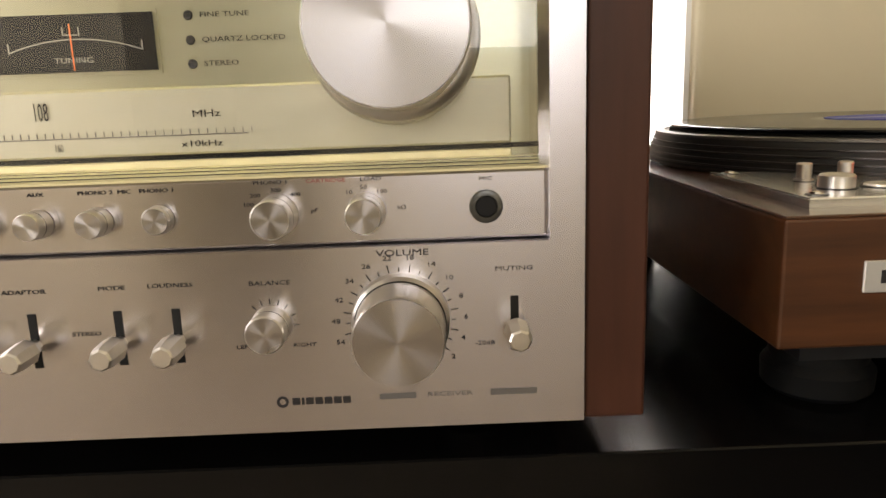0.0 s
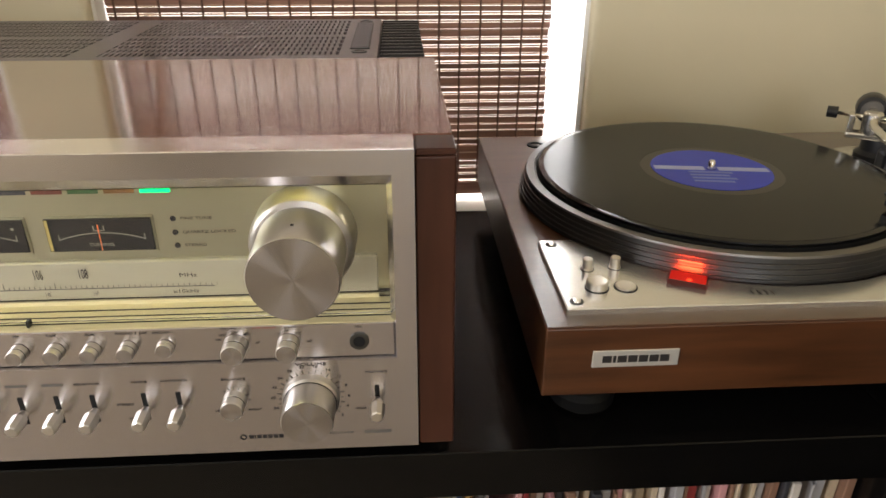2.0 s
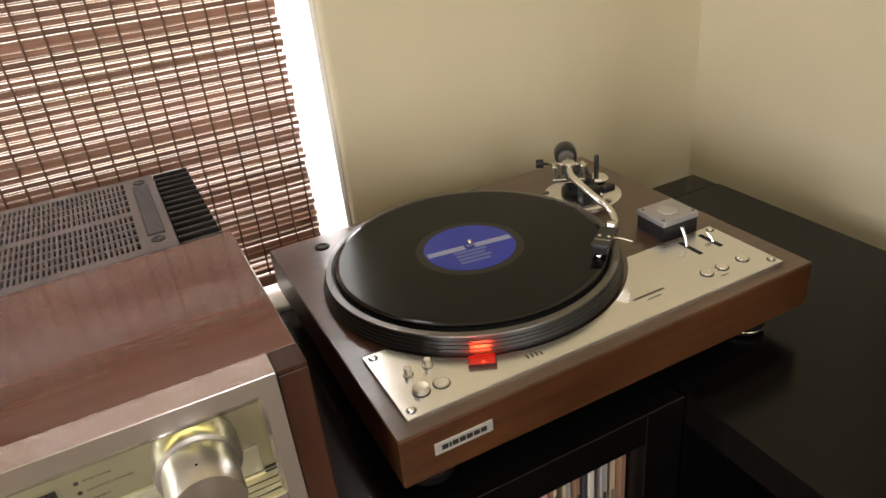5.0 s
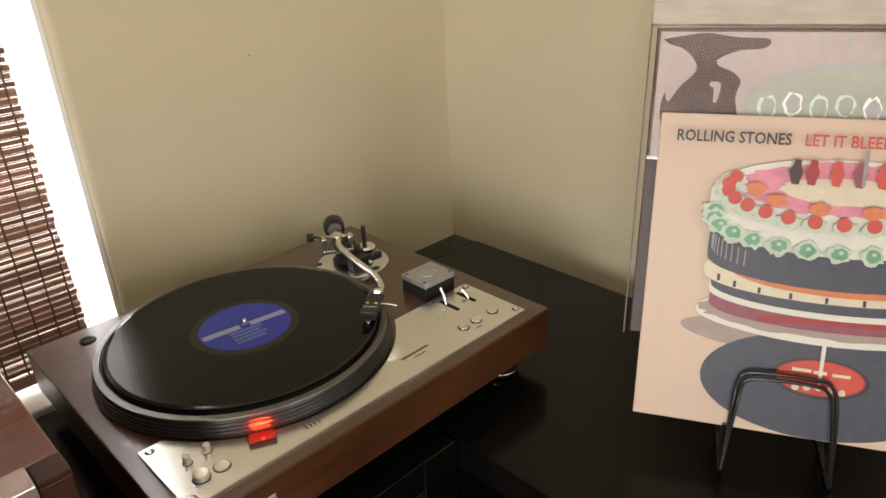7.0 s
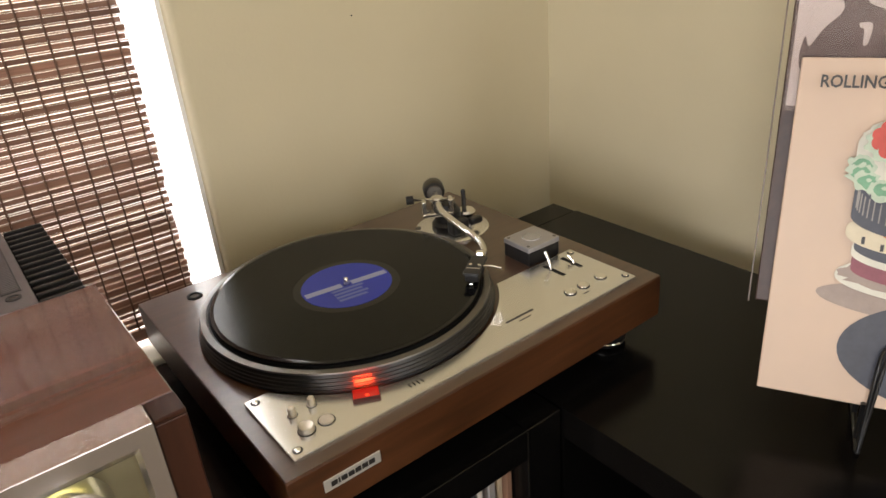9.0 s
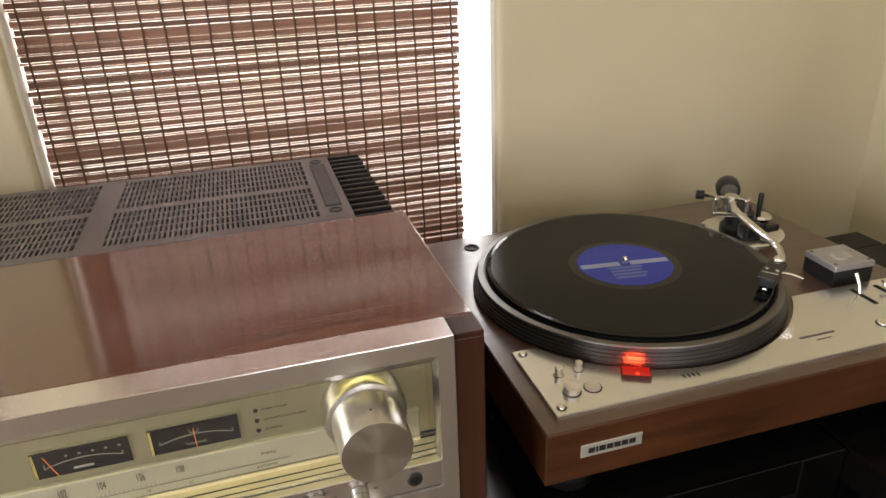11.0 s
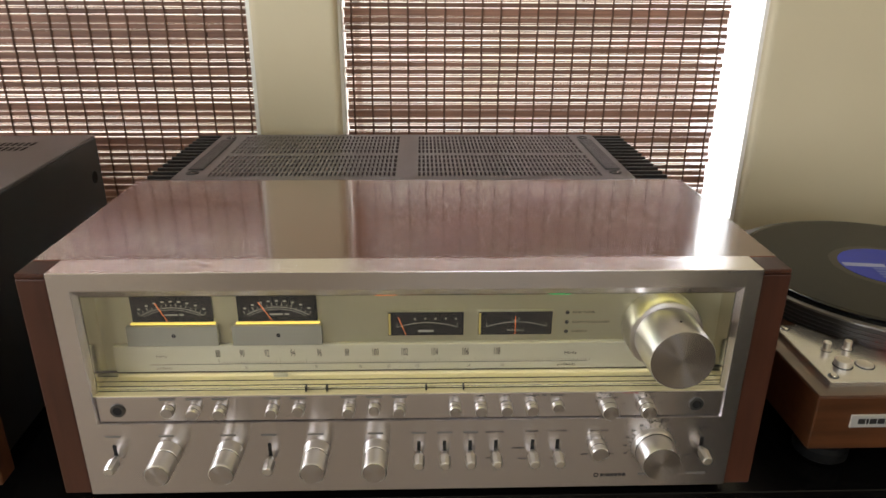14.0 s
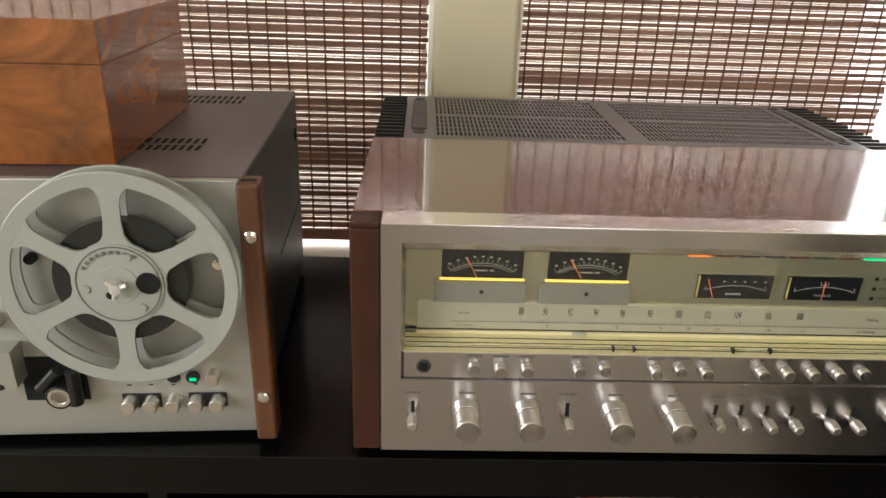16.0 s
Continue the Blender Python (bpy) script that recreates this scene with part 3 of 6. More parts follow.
part("dial_lamp_bar", boxed(0.05, 0.518, 0.0205, 0.0245, OZ1 - 0.0020, OZ1 - 0.0012), DIAL_LAMP, rec, "lit dial lamps")

# power meters with their lit edge and grey shroud
def power_meter(x0, x1, tilt):
    z0, z1 = 0.7610, 0.7840
    body = part("power_meter", boxed(x0, x1, DY - 0.0012, DY - 0.0002, z0, z1), METER, dial, "black lit power meter")
    part("lamp_edge", boxed(x0 - 0.0015, x1 + 0.0015, DY - 0.0030, DY - 0.0006, z0 - 0.0016, z0 - 0.0006), METER_LAMP, body)
    sh = bmesh.new()
    prof = [(DY - 0.0005, z0 - 0.0023), (DY - 0.0045, z0 - 0.0026), (DY - 0.0050, 0.7418), (DY - 0.0005, 0.7418)]
    a, b = [sh.verts.new((x0 - 0.005, y, z)) for y, z in prof], [sh.verts.new((x1 + 0.003, y, z)) for y, z in prof]
    for k in range(4):
        sh.faces.new((a[k], a[(k + 1) % 4], b[(k + 1) % 4], b[k]))
    sh.faces.new(a), sh.faces.new(b)
    part("shroud", sh, material("meter_shroud", (0.19, 0.183, 0.145), 0.45, 0.3, grain=(90, 90, 90), vary=0.05), body, smooth=0)
    part("set_screw", turned([(0.0, 0.0006), (0.0017, 0.0006), (0.0017, 0)], ((x0 + x1) / 2, DY - 0.0044, 0.7505), "y", 16), VOID, body)
    cx, w = (x0 + x1) / 2, (x1 - x0) / 2
    sc = bmesh.new()
    prism(sc, arc(cx, z0 - 0.033, 0.0455, 122, 58) + arc(cx, z0 - 0.033, 0.0450, 58, 122), DY - 0.0016, DY - 0.0013, "y")
    prism(sc, arc(cx, z0 - 0.033, 0.0436, 120, 60) + arc(cx, z0 - 0.033, 0.0433, 60, 120), DY - 0.0016, DY - 0.0013, "y")
    for k in range(15):
        a = radians(122 - 64 * k / 14)
        r0, r1 = 0.0462, 0.0478 if k % 2 else 0.0490
        p, q = Vector((math.cos(a), math.sin(a))), Vector((-math.sin(a), math.cos(a))) * 0.00022
        prism(sc, [(cx + p.x * r + s * q.x, z0 - 0.033 + p.y * r + s * q.y) for r, s in ((r0, -1), (r0, 1), (r1, 1), (r1, -1))], DY - 0.0016, DY - 0.0013, "y")
    for k in range(9):
        x = x0 + 0.006 + k * (x1 - x0 - 0.012) / 8
        zz = z0 - 0.033 + math.sqrt(max(0, 0.0505 ** 2 - (x - cx) ** 2))
        if zz < z1 - 0.0012:
            box(sc, x - 0.0011, x + 0.0011, DY - 0.0016, DY - 0.0013, zz - 0.0006, zz + 0.0006)
    box(sc, cx - 0.006, cx + 0.004, DY - 0.0016, DY - 0.0013, z0 + 0.0055, z0 + 0.0066)
    box(sc, cx + 0.0055, cx + 0.009, DY - 0.0016, DY - 0.0013, z0 + 0.0055, z0 + 0.0066)
    part("scale", sc, METER_SCALE, body)
    nd = bmesh.new()
    tube(nd, [(cx - 0.004, DY - 0.0019, z0 + 0.0005), (cx - 0.004 - tilt, DY - 0.0019, z0 + 0.0165)], 0.00025, 6)
    part("needle", nd, NEEDLE, body)


power_meter(0.0665, 0.1280, 0.008)
power_meter(0.1470, 0.2080, 0.010)


def tuning_meter(x0, x1, kind):
    z0, z1 = 0.7477, 0.7675
    cx = (x0 + x1) / 2
    rim = bmesh.new()
    prism(rim, [(x0 - 0.0012, z0 - 0.0012), (x1 + 0.0012, z0 - 0.0012), (x1 + 0.0012, z1 + 0.0012), (x0 - 0.0012, z1 + 0.0012)], DY - 0.0009, DY - 0.0001, "y")
    body = part(kind + "_meter", rim, SATIN, dial, "black tuner meter with a bright rim", smooth=0)
    part("meter_face", boxed(x0, x1, DY - 0.0018, DY - 0.0010, z0, z1), METER, body)
    part("lit_end", boxed(x0 + 0.0004, x0 + 0.0020, DY - 0.0022, DY - 0.0019, z0 + 0.0006, z1 - 0.0006), material("meter_end_glow", (0.35, 0.28, 0.08), 0.4, emit=((1.0, 0.75, 0.2), 0.03)), body)
    sc = bmesh.new()
    prism(sc, arc(cx + 0.001, z0 - 0.058, 0.0695, 110, 70) + arc(cx + 0.001, z0 - 0.058, 0.0691, 70, 110), DY - 0.0022, DY - 0.0019, "y")
    for s in (-1, 1):
        box(sc, cx + 0.001 + s * 0.0235 - 0.0002, cx + 0.001 + s * 0.0235 + 0.0002, DY - 0.0022, DY - 0.0019, z0 + 0.0075, z0 + 0.0105)
    if kind == "tuning":
        for s in (-1, 1):
            box(sc, cx + s * 0.0028 - 0.0002, cx + s * 0.0028 + 0.0002, DY - 0.0022, DY - 0.0019, z0 + 0.0125, z0 + 0.0155)
        box(sc, cx - 0.0022, cx + 0.0022, DY - 0.0022, DY - 0.0019, z0 + 0.0125, z0 + 0.0130)
    else:
        for k in range(5):
            x = x1 - 0.006 - k * 0.008
            box(sc, x - 0.0008, x + 0.0008, DY - 0.0022, DY - 0.0019, z0 + 0.0140, z0 + 0.0152)
    part("scale", sc, METER_SCALE, body)
    if kind == "tuning":
        letters("meter_word", "TUNING", 0.0028, METER_SCALE, body, (cx, DY - 0.0022, z0 + 0.0040), stretch=1.3)
    else:
        part("meter_word_bar", boxed(cx - 0.006, cx + 0.006, DY - 0.0022, DY - 0.0019, z0 + 0.0032, z0 + 0.0048), METER_SCALE, body)
    nd = bmesh.new()
    lean = 0.0 if kind == "tuning" else -0.006
    base = cx if kind == "tuning" else x0 + 0.014
    tube(nd, [(base, DY - 0.0026, z0 + 0.0006), (base + lean, DY - 0.0026, z0 + 0.0165)], 0.00025, 6)
    part("needle", nd, NEEDLE, body)


tuning_meter(0.2625, 0.3215, "signal")
tuning_meter(0.3330, 0.3910, "tuning")

# tuning indicator lights
for z, words, wd in ((0.7660, "FINE TUNE", 1), (0.7575, "QUARTZ LOCKED", 1), (0.7493, "STEREO", 1)):
    part("indicator", turned([(0.0, 0.0005), (0.0015, 0.0005), (0.0017, 0)], (0.4030, DY - 0.0001, z), "y", 16), BLACK, dial)
    letters("indicator_word", words, 0.0025, INK, dial, (0.4070, DY - 0.0002, z), align="LEFT", stretch=1.45)

# function windows along the top: the orange one and the green one are lit
for k, m in enumerate((ORANGE_LAMP, DIM_RED, DIM_BLUE, DIM_BLUE, DIM_RED, DIM_GREEN, DIM_AMBER, GREEN_LAMP)):
    x = 0.2529 + 0.0193 * k
    part("function_window", boxed(x, x + 0.0162, DY - 0.0008, DY - 0.0001, 0.7820, 0.7860), m, dial, "lit function lamp" if m in (ORANGE_LAMP, GREEN_LAMP) else "")

# tuning scale
sy = DY - 0.0038
def dial_x(k):
    """Place of the k-th figure; the steps widen along the scale."""
    return 0.1290 + 0.01834 * k + 0.000358 * k * k


sc = bmesh.new()
box(sc, 0.075, 0.4215, sy, sy + 0.0004, 0.72425, 0.72465)
for k in range(111):
    x = dial_x(k / 10 * 1.165)
    h = 0.0038 if k % 10 == 0 and k < 90 else 0.0018
    box(sc, x - 0.00012, x + 0.00012, sy, sy + 0.0004, 0.7248, 0.7248 + h)
part("scale_marks", sc, GREY_INK, strip)
for k in range(11):
    letters("frequency", str(88 + 2 * k), 0.0092, INK, strip, (dial_x(k), sy, 0.7338), stretch=0.42)
for x, words in ((0.150, "55"), (0.205, "70"), (0.240, "80"), (0.262, "100"), (0.285, "120"), (0.326, "140"), (0.353, "160")):
    letters("frequency", words, 0.0040, GREY_INK, strip, (x, sy, 0.7211), stretch=0.55)
letters("scale_word", "MHz", 0.0036, INK, strip, (0.407, sy, 0.7318), stretch=1.5)
letters("scale_word", "x10kHz", 0.0032, INK, strip, (0.4045, sy, 0.7212), stretch=1.5)
letters("scale_word", "MHz", 0.0030, GREY_INK, strip, (0.085, sy, 0.7318), stretch=1.5)
letters("scale_word", "x10kHz", 0.0028, GREY_INK, strip, (0.086, sy, 0.7212), stretch=1.4)
pt = bmesh.new()
box(pt, 0.1708, 0.1822, DY - 0.0052, DY - 0.0036, 0.7128, 0.7166, 0.0006, 1)
box(pt, 0.1762, 0.1768, DY - 0.0046, DY - 0.0040, 0.7166, 0.7300)
part("dial_pointer", pt, CREAM_DIAL, rec, "small silver dial pointer")
for x in (0.199, 0.215, 0.292, 0.321):
    part("selector_rod", boxed(x - 0.0007, x + 0.0007, 0.004, 0.0090, 0.7110, 0.7150), BLACK, rec)

# big tuning knob
tk = part("tuning_knob", turned([(0.0250, 0.0), (0.0247, 0.003), (0.0242, 0.0385), (0.0236, 0.0400), (0.0, 0.0400)], (0.476, 0.0105, 0.7552), "y", 72), BARREL, rec, "large spun aluminium tuning knob")
part("knob_face", turned([(0.0, 0.0004), (0.0233, 0.0004), (0.0235, 0.0)], (0.476, -0.0296, 0.7552), "y", 72), SPUN_Y, tk)
part("knob_ring", turned([(0.0295, -0.0095), (0.0293, 0.0070), (0.0282, 0.0100), (0.0262, 0.0110), (0.0247, 0.0110)], (0.476, 0.0180, 0.7552), "y", 72), material("knob_ring_metal", (0.46, 0.44, 0.41), 0.30, 1.0), tk)
part("index_dot", turned([(0.0, 0.0), (0.0009, 0.0), (0.0009, 0.0008)], (0.476, -0.016, 0.7552 + 0.0240), "z", 12), BLACK, tk)

# volume knob with its scale
vx, vz = 0.4745, 0.6590
vk = part("volume_knob", turned([(0.0170, 0.0), (0.0168, 0.0045), (0.0160, 0.0055), (0.0157, 0.0060), (0.0154, 0.0062), (0.0150, 0.0225), (0.0146, 0.0235), (0.0, 0.0235)], (vx, 0.0, vz), "y", 60), BARREL, rec, "spun aluminium volume knob")
part("knob_face", turned([(0.0, 0.0004), (0.0144, 0.0004), (0.0145, 0.0)], (vx, -0.0236, vz), "y", 60), SPUN_Y, vk)
part("knob_groove", turned([(0.01575, 0.0), (0.01575, 0.0006)], (vx, -0.0060, vz), "y", 60), VOID, vk)
tick = bmesh.new()
for k in range(23):
    a = radians(215 - 250 * k / 22)
    r0, r1 = 0.0176, 0.0202 if k % 2 == 0 else 0.0190
    p, q = Vector((math.cos(a), math.sin(a))), Vector((-math.sin(a), math.cos(a))) * 0.00016
    prism(tick, [(vx + p.x * r + s * q.x, vz + p.y * r + s * q.y) for r, s in ((r0, -1), (r0, 1), (r1, 1), (r1, -1))], -0.0003, 0.0, "y")
part("volume_ticks", tick, INK, face)
for k, words in enumerate(("", "54", "48", "42", "34", "26", "22", "18", "14", "10", "8", "6", "4", "2")):
    if words:
        a = radians(218 - 256 * k / 13)
        letters("volume_number", words, 0.0024, INK, face, (vx + 0.0226 * math.cos(a), -0.0003, vz + 0.0226 * math.sin(a)), stretch=1.3)


def flat_knob(name, x, z, r, length, label="", mat=BARREL):
    k = part(name, turned([(r * 1.06, 0.0), (r * 1.03, 0.0012), (r, length * 0.45), (r * 0.97, length * 0.46), (r * 0.96, length * 0.52), (r, length * 0.54), (r * 0.98, length - 0.0005), (r * 0.92, length), (0.0, length)], (x, 0.0008, z), "y", 32), mat, rec, label)
    part("knob_face", turned([(0.0, 0.0003), (r * 0.90, 0.0003), (r * 0.91, 0.0)], (x, 0.0009 - length, z), "y", 32), SPUN_Y, k)
    part("knob_ring", turned([(r * 0.99, 0.0), (r * 0.99, 0.0008)], (x, 0.0008 - length * 0.47, z), "y", 32), VOID, k)
    return k


for x in (0.093, 0.113, 0.133, 0.173, 0.193, 0.232, 0.2515, 0.271, 0.3145, 0.3345, 0.3545, 0.3745, 0.3950):
    short = x in (0.093, 0.193, 0.2515, 0.3950)
    flat_knob("push_button", x, 0.6975, 0.0047, 0.0046 if short else 0.0078)
flat_knob("load_knob", 0.4345, 0.6975, 0.0067, 0.0115)
flat_knob("load_knob", 0.4645, 0.6975, 0.0062, 0.0115)


def tone_knob(x):
    z = 0.6590
    k = part("tone_knob", turned([(0.0108, 0.0), (0.0104, 0.001), (0.0101, 0.0095), (0.0094, 0.0100), (0.0094, 0.0108), (0.0100, 0.0112), (0.0099, 0.0200), (0.0097, 0.0275), (0.0090, 0.0284), (0.0, 0.0288)], (x, 0.0, z), "y", 40), BARREL, rec, "two-part turned aluminium tone knob")
    part("knob_groove", turned([(0.00965, 0.0), (0.00965, 0.0008)], (x, -0.0100, z), "y", 40), VOID, k)
    part("knob_face", turned([(0.0, 0.0008), (0.0087, 0.0003), (0.0088, 0.0)], (x, -0.0285, z), "y", 32), SPUN_Y, k)


for x in (0.0885, 0.1365, 0.2050, 0.2520):
    tone_knob(x)
bk = flat_knob("balance_knob", 0.4295, 0.6590, 0.0068, 0.0120)
tick = bmesh.new()
for a in (130, 110, 90, 70, 50, 25, 0):
    p, q = Vector((math.cos(radians(a)), math.sin(radians(a)))), Vector((-math.sin(radians(a)), math.cos(radians(a)))) * 0.00014
    prism(tick, [(0.4295 + p.x * r + s * q.x, 0.659 + p.y * r + s * q.y) for r, s in ((0.0078, -1), (0.0078, 1), (0.0096, 1), (0.0096, -1))], -0.0003, 0.0, "y")
part("balance_ticks", tick, INK, face)

# lever switches
for x, dz in ((0.047, -0.002), (0.1680, -0.004), (0.2860, -0.001), (0.3065, -0.001), (0.3270, -0.001), (0.3475, -0.001), (0.3770, -0.001), (0.3970, -0.001), (0.5140, 0.0)):
    slot = part("lever_switch", boxed(x - 0.0014, x + 0.0014, -0.0003, 0.0, 0.6468, 0.6664), VOID, face, "faceted lever in a black slot")
    lv = bmesh.new()
    z = 0.6560 + dz
    lathe(lv, [(0.0024, 0.0), (0.0026, 0.002), (0.0046, 0.0060), (0.0043, 0.0140), (0.0039, 0.0160), (0.0032, 0.0166), (0.0, 0.0167)], (0, 0, 0), "y", 8)
    bmesh.ops.rotate(lv, verts=lv.verts, cent=(0, 0, 0), matrix=Matrix.Rotation(radians(2), 3, "X"))
    bmesh.ops.translate(lv, verts=lv.verts, vec=(x, 0, z))
    part("lever", lv, BARREL, slot, smooth=20)

# sockets
for x in (0.0545, 0.5050):
    s = part("jack_socket", turned([(0.0058, 0.0), (0.0056, 0.0010), (0.0050, 0.0012), (0.0034, 0.0012), (0.0032, 0.0)], (x, 0.0010, 0.6978), "y", 32), material("dark_jack_ring", (0.10, 0.10, 0.095), 0.3, 0.8), sub, "dark ringed jack socket")
    part("jack_hole", turned([(0.0, 0.0003), (0.0038, 0.0003), (0.0038, -0.0006)], (x, 0.0001, 0.6978), "y", 24), VOID, s)

# printed words
FY = -0.0002
for x, z, words, size, st in ((0.476, 0.6830, "VOLUME", 0.0031, 1.5), (0.514, 0.6762, "MUTING", 0.0023, 1.5), (0.5035, 0.6497, "-20dB", 0.0021, 1.4),
                              (0.4300, 0.6742, "BALANCE", 0.0022, 1.5), (0.4195, 0.6515, "LEFT", 0.0020, 1.4), (0.4405, 0.6515, "RIGHT", 0.0020, 1.4),
                              (0.3760, 0.6745, "MODE", 0.0022, 1.5), (0.3960, 0.6747, "LOUDNESS", 0.0021, 1.5), (0.3460, 0.6742, "ADAPTOR", 0.0022, 1.5),
                              (0.3655, 0.6585, "STEREO", 0.0021, 1.4), (0.3705, 0.6480, "MONO", 0.0021, 1.4), (0.3935, 0.6480, "OFF", 0.0021, 1.4), (0.3420, 0.6490, "ON", 0.0021, 1.4)):
    letters("control_word", words, size, INK, face, (x, FY, z), stretch=st)
letters("model_word", "RECEIVER", 0.0024, GREY_INK, face, (0.4905, FY, 0.6312), stretch=1.6)
part("print_bar", boxed(0.4655, 0.4785, FY, 0.0, 0.6301, 0.6322), GREY_INK, face)
part("print_bar", boxed(0.5050, 0.5215, FY, 0.0, 0.6301, 0.6324), GREY_INK, face)
part("maker_emblem", turned([(0.0021, 0), (0.0021, 0.0003), (0.0012, 0.0003), (0.0012, 0)], (0.4310, 0.0, 0.6305), "y", 20, cap=False), INK, face)
for k in range(7):
    x = 0.4345 + 0.0033 * k - (0.0018 if k > 1 else 0)
    part("maker_mark", boxed(x, x + (0.0009 if k == 1 else 0.0027), -0.0003, 0.0, 0.6293, 0.6318), INK, face)
for x, words in ((0.505, "MIC"), (0.3950, "PHONO 1"), (0.3775, "PHONO 2  MIC"), (0.3545, "AUX"), (0.3335, "TAPE"), (0.3145, "FM")):
    letters("selector_word", words, 0.0019, INK, sub, (x, 0.0009, 0.7072), stretch=1.4)
letters("selector_word", "PHONO 1", 0.0019, INK, sub, (0.4330, 0.0009, 0.7085), stretch=1.4)
letters("selector_word", "CARTRIDGE", 0.0019, material("red_ink", (0.30, 0.08, 0.06), 0.6), sub, (0.4515, 0.0009, 0.7085), stretch=1.3)
letters("selector_word", "LOAD", 0.0019, INK, sub, (0.4665, 0.0009, 0.7085), stretch=1.4)
for x, z, words in ((0.4250, 0.7012, "100"), (0.4275, 0.7042, "200"), (0.4345, 0.7058, "300"), (0.4410, 0.7042, "400"), (0.4470, 0.6985, "pF"),
                    (0.4590, 0.7042, "10"), (0.4640, 0.7058, "50"), (0.4700, 0.7042, "100"), (0.4765, 0.6985, "k\u03a9")):
    letters("load_number", words, 0.0019, INK, sub, (x, 0.0009, z), stretch=1.3)
for x in (0.093, 0.113, 0.133, 0.173, 0.193, 0.232, 0.2515, 0.271):
    part("print_bar", boxed(x - 0.006, x + 0.006, 0.0008, 0.0012, 0.7064, 0.7080), GREY_INK, sub)
for x in (0.047, 0.0885, 0.1365, 0.168, 0.205, 0.252, 0.286, 0.3065, 0.327):
    part("print_bar", boxed(x - 0.006, x + 0.006, FY, 0.0, 0.6735, 0.6752), GREY_INK, face)

# cage with its rows of slots, and the heat sinks at both ends
CZ = 0.8125
cx0, cx1, cy0, cy1 = 0.031, 0.514, 0.2395, 0.452
cage = part("cage", boxed(cx0, cx1, cy0, cy1, 0.69, CZ - 0.0035, 0.001, 1), CAGE, rec, "grey slotted metal cage")
slots = bmesh.new()
# sheet with real slots: bars between rows, and bridges between the holes
rows_y = [0.2535 + 0.0182 * k for k in range(5)] + [0.3530 + 0.0182 * k for k in range(5)]
blocks = ((0.063, 0.2615), (0.2835, 0.482))
slot_len, pitch, width = 0.0140, 0.0047, 0.0023
sheet_z0, sheet_z1 = CZ - 0.0034, CZ


def plank(x0, x1, y0, y1):
    box(slots, x0, x1, y0, y1, sheet_z0, sheet_z1)


plank(cx0, blocks[0][0], cy0, cy1)
plank(blocks[0][1], blocks[1][0], cy0, cy1)
plank(blocks[1][1], cx1, cy0, cy1)
for bx0, bx1 in blocks:
    y = cy0
    for ry in rows_y:
        plank(bx0, bx1, y, ry)
        y = ry + slot_len
        count = int((bx1 - bx0) / pitch)
        for k in range(count):
            x = bx0 + k * pitch
            plank(x, x + pitch - width, ry, ry + slot_len)
    plank(bx0, bx1, y, cy1)
part("slotted_sheet", slots, CAGE, cage, smooth=0)
part("slot_floor", boxed(0.05, 0.50, 0.245, 0.447, CZ - 0.0040, CZ - 0.0035 + 0.0003), VOID, cage)
for x in (0.0465, 0.4985):
    g = part("end_grille", boxed(x - 0.0085, x + 0.0085, 0.277, 0.420, CZ, CZ + 0.0010, 0.0004, 1), DECK_DARK, cage, "dark recessed end grille")
    rib = bmesh.new()
    for k in range(34):
        y = 0.280 + k * 0.0041
        box(rib, x - 0.0070, x + 0.0070, y, y + 0.0016, CZ + 0.0010, CZ + 0.0018)
    part("grille_ribs", rib, CAGE, g, smooth=0)
    for y in (0.2655, 0.4330):
        s = part("cage_screw", turned([(0.0068, 0), (0.0066, 0.0008), (0.0045, 0.0009), (0.0042, 0.0003), (0.0, 0.0003)], (x, y, CZ), n=24), BLACK, cage)
        part("screw_slot", boxed(x - 0.0032, x + 0.0032, y - 0.0005, y + 0.0005, CZ + 0.0003, CZ + 0.0006), CHROME, s)
for side, (x0, x1) in enumerate(((0.001, 0.030), (0.5152, 0.5535))):
    hs = part("heat_sink", boxed(x0 + 0.010 * (1 - side), x1 - 0.010 * side, cy0 + 0.001, cy1, 0.66, CZ - 0.010), FIN, rec, "black finned heat sink")
    for k in range(14):
        y = cy0 + 0.003 + k * 0.0157
        part("fin", boxed(x0, x1, y, y + 0.0050, 0.66, CZ - 0.001, 0.001, 1), FIN, hs)

# ---- the turntable ----
PX0, PX1, PY0, PY1, PZ0, PZ1 = 0.6205, 1.1090, 0.0270, 0.4290, 0.6320, 0.6855
tt = thing("turntable", (0.865, 0.23, T), "walnut turntable playing a record beside the receiver", "turntable")
part("plinth", boxed(PX0, PX1, PY0, PY1, PZ0, PZ1 - 0.0012, 0.0012), WALNUT_PLINTH, tt, "reddish walnut plinth")
part("plinth_top", boxed(PX0 + 0.0006, PX1 - 0.0006, PY0 + 0.0006, PY1 - 0.0006, PZ1 - 0.0012, PZ1, 0.0004, 1), WALNUT_DECK, tt, "dark walnut plinth top")
part("base_pan", boxed(PX0 + 0.02, PX1 - 0.02, PY0 + 0.02, PY1 - 0.02, PZ0 - 0.013, PZ0), BLACK, tt)
